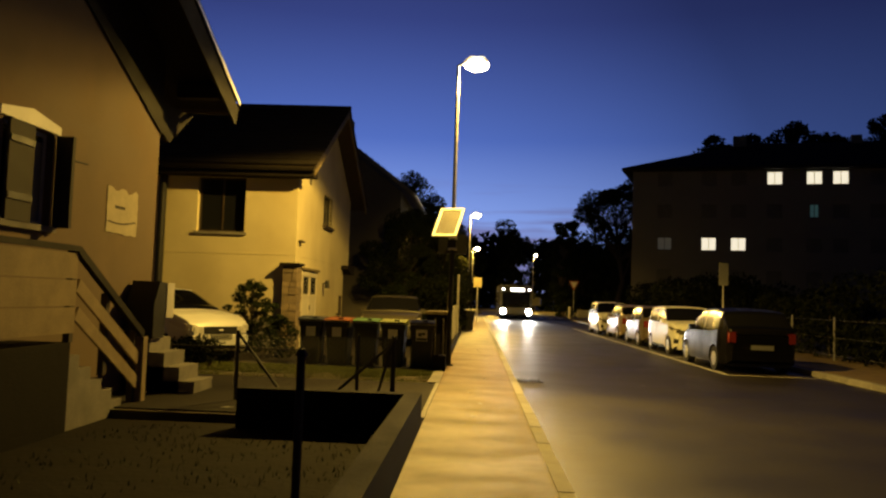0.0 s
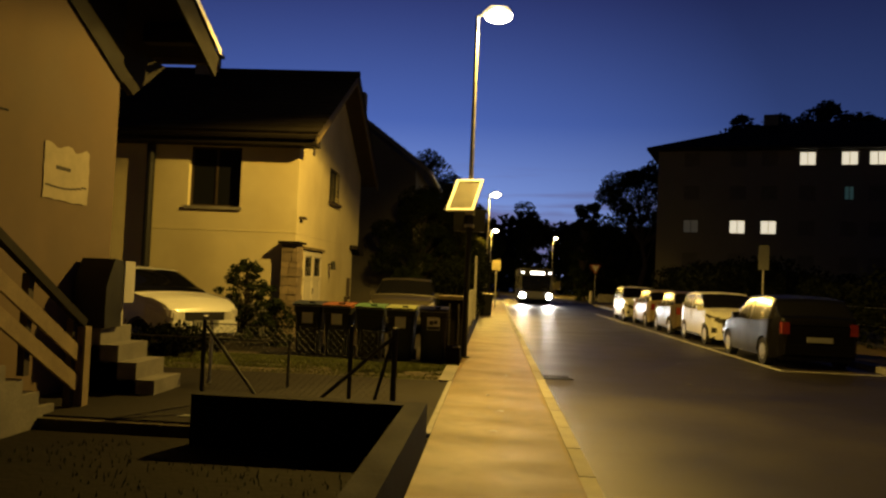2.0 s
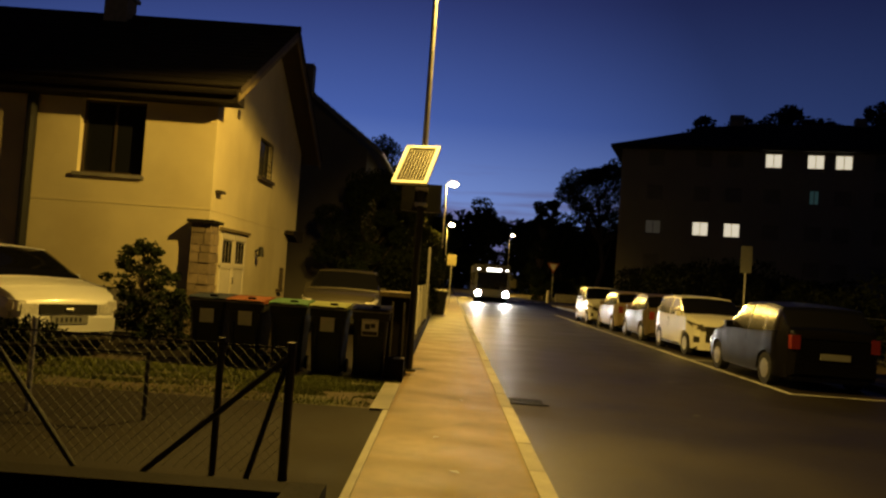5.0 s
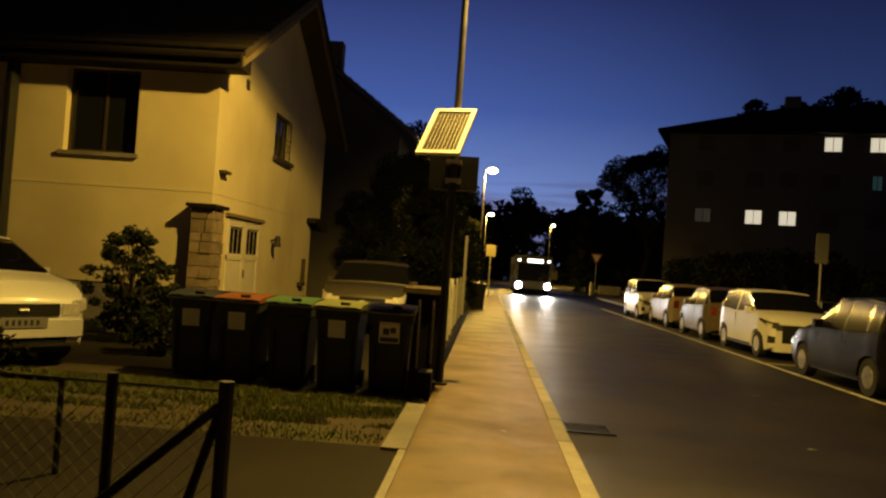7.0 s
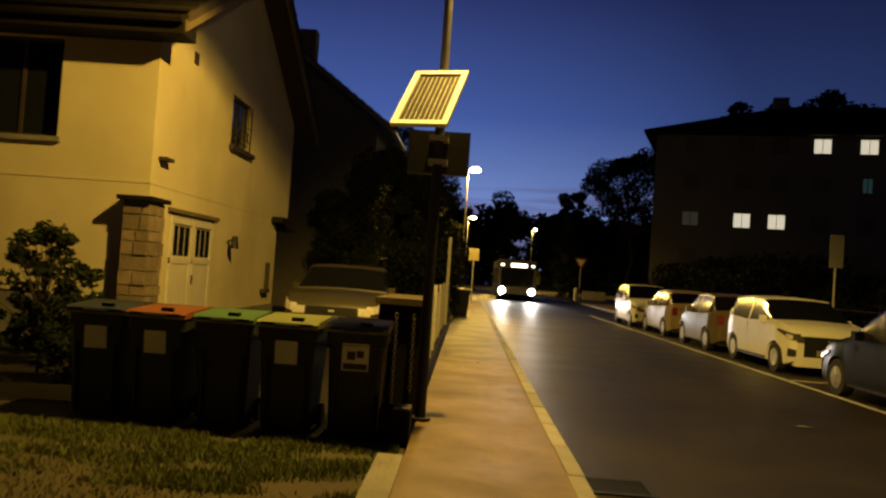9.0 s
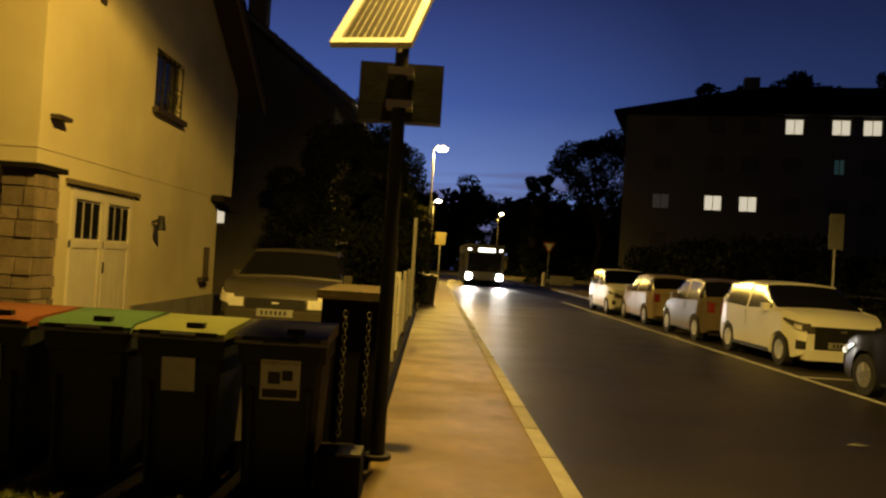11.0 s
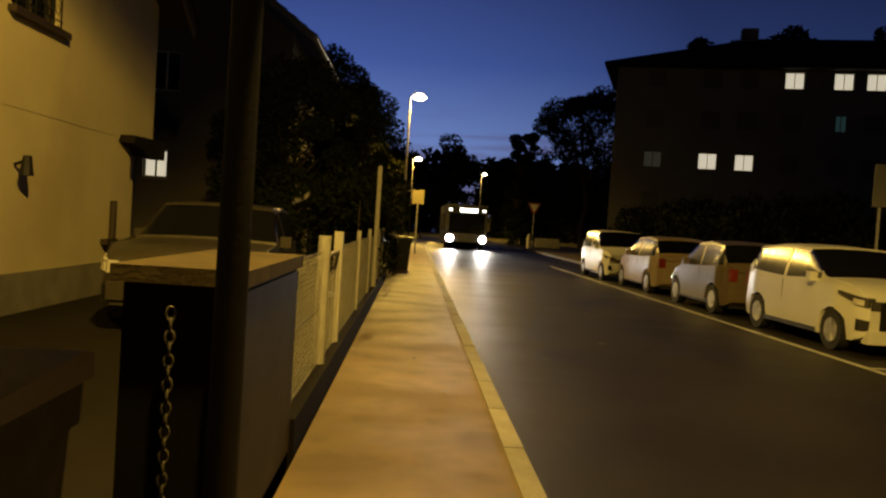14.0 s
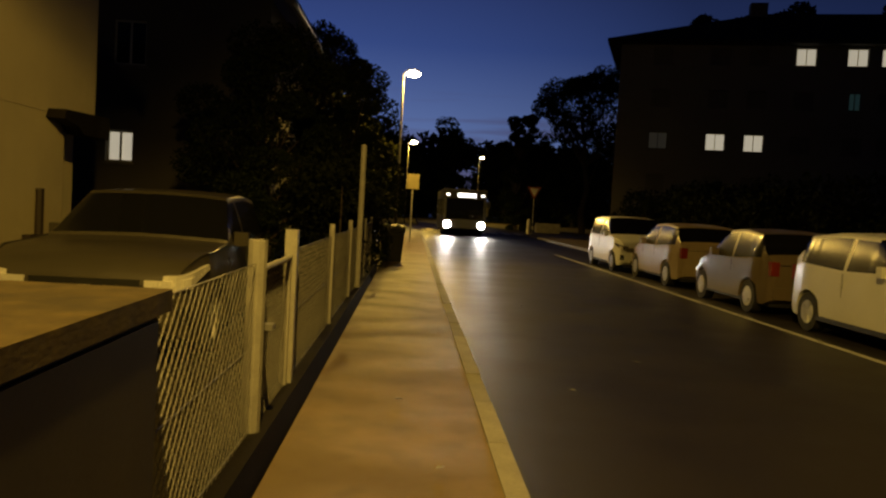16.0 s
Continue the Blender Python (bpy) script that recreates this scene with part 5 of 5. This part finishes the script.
vehicle((6.98, 26.65, ZR), -90, "small white hatchback parked facing up the street", P_WHITE, L=3.85, W=1.67, H=1.50, wb=2.45, hood=1.0, belt=0.98, nose=0.90, ws0=1.06, ws1=0.30, rs0=-1.45, rs1=-1.78, tail_z=1.02, mouth=0.36, gw=0.60)
vehicle((6.95, 31.0, ZR), 90, "grey-brown small hatchback parked in the bay", P_GREY, L=3.45, W=1.63, H=1.47, wb=2.20, ws0=0.80, rs0=-1.25, rs1=-1.58, hood=0.90)
vehicle((7.05, 35.9, ZR), 90, "champagne compact car parked in the bay", P_BEIGE, L=3.95, W=1.68, H=1.48, wb=2.50, rs0=-1.5, rs1=-1.85)
vehicle((6.90, 40.3, ZR), -90, "white car parked at the end of the bays", P_WHITE, L=4.2, W=1.76, H=1.58, wb=2.60, hood=1.0, belt=1.02, nose=0.85)
vehicle((-6.75, 16.55, -0.03), -32, "pale hatchback standing in front of the cream house", P_WHITE, L=4.0, W=1.70, H=1.47, wb=2.50, nose=0.86, hood=0.98, belt=0.97, lens=M_CLEARLENS, ws0=1.0, ws1=0.2)
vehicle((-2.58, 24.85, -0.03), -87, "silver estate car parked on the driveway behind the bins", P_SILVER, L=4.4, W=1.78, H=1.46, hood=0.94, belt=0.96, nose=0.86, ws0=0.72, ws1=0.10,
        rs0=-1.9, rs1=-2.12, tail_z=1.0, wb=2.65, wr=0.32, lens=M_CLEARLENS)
vehicle((-1.9, 40.5, -0.05), 85, "dark car standing beside the far pavement", P_GREY, L=4.0, W=1.70, H=1.45)

# the bus, stopped beyond the parked cars
bus = thing("bus", (3.2, 67.5, -0.1), -90, "white city bus with headlights and destination sign lit", "bus")
# near-black paint on the white bus keeps its body dim behind the headlights
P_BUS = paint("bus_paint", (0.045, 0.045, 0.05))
bl, bw, bh = 5.6, 1.25, 2.62
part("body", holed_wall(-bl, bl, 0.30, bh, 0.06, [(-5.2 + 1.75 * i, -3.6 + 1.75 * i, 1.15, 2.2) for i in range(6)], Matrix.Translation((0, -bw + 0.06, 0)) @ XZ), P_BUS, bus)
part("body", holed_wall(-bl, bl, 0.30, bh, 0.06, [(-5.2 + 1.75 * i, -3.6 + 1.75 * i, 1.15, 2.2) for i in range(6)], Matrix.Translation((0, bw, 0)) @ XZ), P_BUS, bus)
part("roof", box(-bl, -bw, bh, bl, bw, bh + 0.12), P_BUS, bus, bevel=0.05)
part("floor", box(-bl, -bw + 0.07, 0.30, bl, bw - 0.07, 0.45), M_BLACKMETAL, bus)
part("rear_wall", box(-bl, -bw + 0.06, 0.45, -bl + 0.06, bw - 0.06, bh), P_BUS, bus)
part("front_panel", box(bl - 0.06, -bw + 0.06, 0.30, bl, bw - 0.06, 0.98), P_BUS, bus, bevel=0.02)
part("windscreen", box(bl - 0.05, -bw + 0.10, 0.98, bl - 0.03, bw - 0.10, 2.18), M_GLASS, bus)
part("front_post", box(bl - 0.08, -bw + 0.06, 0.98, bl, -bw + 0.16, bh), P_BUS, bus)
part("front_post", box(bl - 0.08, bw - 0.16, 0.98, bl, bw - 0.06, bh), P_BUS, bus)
part("sign_box", box(bl - 0.08, -bw + 0.16, 2.18, bl - 0.02, bw - 0.16, bh), M_BLACKMETAL, bus)
part("destination_sign", box(bl - 0.02, -0.45, 2.28, bl - 0.005, 0.62, 2.50), M_MARQUEE, bus, "lit destination sign, not readable")
part("ceiling_light", box(-4.5, -0.35, bh - 0.06, bl - 0.5, -0.2, bh - 0.02), M_MARQUEE, bus)
part("ceiling_light", box(-4.5, 0.2, bh - 0.06, bl - 0.5, 0.35, bh - 0.02), M_MARQUEE, bus)
for s in (1, -1):
    hb = tube((bl - 0.02, s * 1.0, 0.66), (bl + 0.03, s * 1.0, 0.66), 0.23, 0.19, 16)
    part("headlight", hb, M_HEAD, bus, "bright white headlight")
    part("marker_lamp", box(bl - 0.02, s * 1.02 - 0.10, 2.34, bl + 0.004, s * 1.02 + 0.10, 2.46), M_MARQUEE, bus)
    part("bus_mirror", box(bl + 0.02, s * (bw + 0.12) - 0.09, 1.7, bl + 0.12, s * (bw + 0.12) + 0.09, 2.15), M_BLACKMETAL, bus, bevel=0.03)
    for a in (3.2, -3.0):
        part("wheel", tube((a, s * (bw - 0.32), 0.47), (a, s * (bw - 0.02), 0.47), 0.47, n=20), M_RUBBER, bus)
    for i in range(6):
        part("window", box(-5.2 + 1.75 * i, s * (bw - 0.03) - 0.006, 1.15, -3.6 + 1.75 * i, s * (bw - 0.03) + 0.006, 2.2), M_GLASS, bus)


# ---- plants ----
def leaves(rng, centres, radii, count, size):
    """Many small leaf blades scattered in uneven clumps."""
    c = np.array(centres)
    k = rng.integers(0, len(c), count)
    d = rng.normal(size=(count, 3))
    d /= np.linalg.norm(d, axis=1)[:, None]
    r = np.array(radii)[k] * rng.uniform(0.35, 1.0, count) ** 0.6
    p = c[k] + d * r[:, None] * np.array([1, 1, 0.75])
    a = rng.normal(size=(count, 3))
    a /= np.linalg.norm(a, axis=1)[:, None]
    b = np.cross(a, rng.normal(size=(count, 3)))
    b /= np.linalg.norm(b, axis=1)[:, None]
    s = size * rng.uniform(0.6, 1.3, count)[:, None]
    v = np.stack([p - a * s, p + b * s * 0.45, p + a * s, p - b * s * 0.45], axis=1).reshape(-1, 3)
    f = np.arange(count * 4).reshape(-1, 4)
    return v.tolist(), f.tolist()


def tree(name, at, height, spread, seed, count, size, leaf, label, trunk_h=0.3, flat=0.0, clumps=26, category="tree", trunk_r=None, taper=0.0):
    ob = thing(name, at, label=label, category=category)
    r = random.Random(seed)
    rng = np.random.default_rng(seed)
    tr = trunk_r or height * 0.022
    bm = bmesh.new()
    p = Vector((0, 0, -0.2))
    top = Vector((r.uniform(-0.1, 0.1) * spread, r.uniform(-0.1, 0.1) * spread, height * 0.8))
    seg = [p.lerp(top, k / 6) + Vector((r.uniform(-1, 1), r.uniform(-1, 1), 0)) * 0.02 * height * (k > 0) for k in range(7)]
    for k in range(6):
        addtube(bm, seg[k], seg[k + 1], tr * (1 - k * 0.13), tr * (1 - (k + 1) * 0.13), 8)
    cs, rs_ = [], []
    br = bmesh.new()
    for k in range(clumps):
        u = (k + 0.5) / clumps
        h = trunk_h + (1 - trunk_h) * u
        an = k * 2.4 + r.uniform(-0.4, 0.4)
        if taper:
            rad = spread * (1 - taper * u) * (0.35 + 0.65 * min(1, 3 * u + 0.3))
        else:
            rad = spread * math.sin(math.pi * min(0.98, max(0.12, u * 0.92 + 0.06))) ** 0.7
        rad *= r.uniform(0.35, 0.95)
        c_ = Vector((math.cos(an) * rad, math.sin(an) * rad, h * height - 0.10 * height * r.random()))
        cs.append(tuple(c_))
        rs_.append(spread * r.uniform(0.22, 0.42) * (1 - 0.5 * flat))
        base = seg[min(5, max(1, int((c_.z / height) * 5)))]
        addtube(br, base, c_, tr * 0.32, tr * 0.08, 5)
    part("trunk", bm, M_BARK, ob)
    part("branch", br, M_BARK, ob)["kind"] = "stuff"
    v, f = leaves(rng, cs, rs_, count, size)
    raw("crown", v, f, leaf, ob)
    return ob


# garden trees beside the third house and along the far pavement
tree("tree", (-3.0, 33.6, -0.05), 5.2, 1.9, 1, 34000, 0.05, M_LEAF, "dense dark garden tree behind the fence", 0.15)
tree("tree", (-1.9, 37.5, -0.05), 5.6, 1.8, 2, 32000, 0.05, M_LEAF, "dark leafy tree beside the pavement", 0.2)
tree("tree", (-3.3, 43.0, -0.05), 6.4, 2.4, 3, 13000, 0.09, M_LEAF, "dark broad tree next to the grey house", 0.15)
tree("tree", (-2.5, 49.5, -0.05), 6.0, 2.0, 4, 12000, 0.09, M_LEAF2, "leafy tree by the street lamp, lamplight put in its leaf colour", 0.28)
tree("tree", (-4.5, 58.0, -0.05), 10.4, 3.3, 5, 12000, 0.12, M_LEAF, "tall dark tree by the far pavement", 0.2)
tree("tree", (-6.8, 62.0, -0.05), 10.5, 4.0, 6, 12000, 0.14, M_LEAF, "tall dark tree behind the grey house", 0.2)
# right of the street
tree("cypress", (10.2, 92, -0.1), 11.7, 1.75, 7, 20000, 0.16, M_LEAF, "tall narrow dark cypress with a rounded top", 0.05, clumps=40, taper=0.25)
tree("cedar_tree", (17.0, 93, -0.1), 16.3, 6.8, 8, 20000, 0.16, M_LEAF, "tall cedar with flat airy layers of branches", 0.60, flat=0.3, clumps=24)
tree("tree", (13.5, 100, -0.1), 9.5, 4.2, 9, 9000, 0.2, M_LEAF, "dark round tree at the street's end", 0.1)
tree("tree", (21.0, 98, -0.1), 10.0, 5.0, 10, 9000, 0.2, M_LEAF, "dark broad tree behind the apartment building", 0.1)
for i, (tx, ty, th, sp_) in enumerate([(6.0, 140, 15.4, 5.0), (-4, 135, 14.0, 6.0), (14.5, 138, 12.6, 5.0), (-12, 125, 14.0, 6.5), (20, 136, 12.5, 6.0), (24, 132, 12.5, 6.0), (-20, 115, 15, 7)]):
    tree("tree", (tx, ty, -0.1), th, sp_, 20 + i, 7000, 0.30, M_LEAF, "far dark tree closing the end of the street", 0.08)
# trees above the apartment roof
for i, tx in enumerate((28, 33, 37.5, 42, 47, 52, 57)):
    tree("tree", (tx, 92 + 3 * (i % 2), -0.1), 22.2 + 0.35 * i + 0.7 * (i % 3), 5.5, 40 + i, 8000, 0.32, M_LEAF, "dark tree rising behind the apartment roof", 0.3)


def hedge(name, x0, y0, x1, y1, h, seed, count, size, label):
    ob = thing(name, ((x0 + x1) / 2, (y0 + y1) / 2, 0.0), label=label, category="hedge")
    rng = np.random.default_rng(seed)
    r = random.Random(seed)
    n = 60
    lx, ly = (x1 - x0) / 2, (y1 - y0) / 2
    cs = [(r.uniform(-lx, lx), r.uniform(-ly, ly), r.uniform(0.1, 0.95) * h) for _ in range(n)]
    v, f = leaves(rng, cs, [0.28 * h + 0.25 * r.random() for _ in range(n)], count, size)
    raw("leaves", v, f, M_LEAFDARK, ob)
    bm = bmesh.new()
    for c_ in cs[:24]:
        addtube(bm, (c_[0] * 0.9, c_[1] * 0.9, -0.1), c_, 0.03, 0.008, 5)
    part("stem", bm, M_BARK, ob)["kind"] = "stuff"
    return ob


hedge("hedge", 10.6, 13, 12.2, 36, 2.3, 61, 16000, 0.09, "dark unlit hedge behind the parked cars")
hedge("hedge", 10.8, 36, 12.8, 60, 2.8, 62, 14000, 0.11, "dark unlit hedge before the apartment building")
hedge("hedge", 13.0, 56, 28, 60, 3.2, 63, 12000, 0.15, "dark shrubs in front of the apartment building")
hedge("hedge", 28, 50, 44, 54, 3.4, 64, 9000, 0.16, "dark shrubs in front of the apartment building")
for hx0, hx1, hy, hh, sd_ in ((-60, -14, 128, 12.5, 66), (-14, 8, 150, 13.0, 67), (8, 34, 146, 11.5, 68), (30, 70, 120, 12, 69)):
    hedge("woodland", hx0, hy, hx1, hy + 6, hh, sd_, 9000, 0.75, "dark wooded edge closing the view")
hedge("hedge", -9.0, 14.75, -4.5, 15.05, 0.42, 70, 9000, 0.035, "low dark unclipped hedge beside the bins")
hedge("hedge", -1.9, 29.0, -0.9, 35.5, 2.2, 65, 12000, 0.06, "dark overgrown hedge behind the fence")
bush = tree("bush", (-5.35, 18.75, -0.03), 1.75, 0.74, 71, 6500, 0.04, M_LEAF, "dark leafy shrub against the cream wall", 0.10, flat=1.05, clumps=90, category="bush", trunk_r=0.03)
tree("bush", (-4.35, 17.6, -0.03), 0.9, 0.45, 72, 1800, 0.04, M_LEAF, "small dark shrub by the stone pier", 0.05, category="bush", trunk_r=0.02)

# grass in front of the bins, rough growth in the yard
def grass(name, x0, x1, y0, y1, z, count, height, seed, label, material):
    rng = np.random.default_rng(seed)
    px, py = rng.uniform(x0, x1, count * 2), rng.uniform(y0, y1, count * 2)
    keep = np.array([noise.noise((float(a) * 1.3, float(b) * 2.4, seed * 3.1)) > random.uniform(-0.35, 0.15) for a, b in zip(px, py)])
    px, py = px[keep][:count], py[keep][:count]
    n = len(px)
    an, ln = rng.uniform(0, 6.283, n), rng.uniform(0.4, 1.2, n) * height
    bx, by = np.cos(an), np.sin(an)
    w = 0.006
    lean = rng.uniform(0.1, 0.7, n) * ln
    v = np.stack([np.stack([px - by * w, py + bx * w, np.full(n, z)], 1), np.stack([px + by * w, py - bx * w, np.full(n, z)], 1),
                  np.stack([px + bx * lean, py + by * lean, z + ln], 1)], 1).reshape(-1, 3)
    ob = raw(name, v.tolist(), np.arange(n * 3).reshape(-1, 3).tolist(), material)
    return tagged(ob, label, "grass", kind="stuff")


grass("grass", -6.5, -0.62, 14.0, 15.62, -0.03, 45000, 0.045, 1, "patchy short green grass in front of the bins", M_GRASS)
grass("grass", -7.5, -0.8, 13.3, 14.1, -0.03, 5000, 0.035, 2, "sparse short grass on bare soil", M_GRASS)
grass("yard_weeds", -4.0, -0.8, 2.5, 8.8, -0.12, 1500, 0.05, 3, "sparse dark weeds in the garden", M_LEAF)

# loose litter: fallen leaves and paper scraps
lm = random.Random(9)
for lx, ly, lz, s in ((0.02, 9.6, 0.0, 0.05), (0.10, 10.8, 0.0, 0.06), (-0.05, 12.0, 0.0, 0.05), (0.2, 14.2, 0.0, 0.05), (3.9, 18.6, -0.1, 0.12), (3.2, 15.0, -0.1, 0.06), (2.6, 24.5, -0.1, 0.06), (2.0, 29.0, -0.1, 0.06),
                      (-3.0, 9.6, -0.012, 0.10), (0.35, 20.5, 0.0, 0.04), (0.1, 22.0, 0.0, 0.04), (1.6, 23.0, -0.1, 0.05)):
    ob = thing("leaf_litter", (lx, ly, lz), lm.uniform(0, 360), "pale fallen dry leaf on the ground", "leaf", "fallen leaves")
    bm = bmesh.new()
    q = [bm.verts.new(p) for p in ((-s, 0, 0.004), (0, -s * 0.5, 0.012), (s, 0, 0.004), (0, s * 0.5, 0.010), (0, 0, 0.003))]
    for a, b in ((0, 1), (1, 2), (2, 3), (3, 0)):
        bm.faces.new((q[a], q[b], q[4]))
    part("blade", bm, M_LABEL, ob)

# kerb and gutter stones, one by one, last
ks = bmesh.new()
addbox(ks, 0, 0.006, -0.28, 0.125, 0.994, 0.004)
first = part("kerb_stone", ks, M_KERB, kerb, bevel=0.014, at=pose(0, -6, 0))
kr = random.Random(3)
for i in range(-5, 64):
    o = new("kerb_stone", first.data)
    o.parent, o.matrix_basis = kerb, pose(kr.uniform(-0.004, 0.004), i, kr.uniform(-0.004, 0.004))
k2 = bmesh.new()
addbox(k2, 0, 0.006, -0.28, 0.148, 0.994, 0.022)
first = part("kerb_stone", k2, M_KERB, kerb_right, bevel=0.014, at=pose(0, -6, 0))
for i in range(-5, 64):
    o = new("kerb_stone", first.data)
    o.parent, o.matrix_basis = kerb_right, pose(0, i, kr.uniform(-0.005, 0.005))
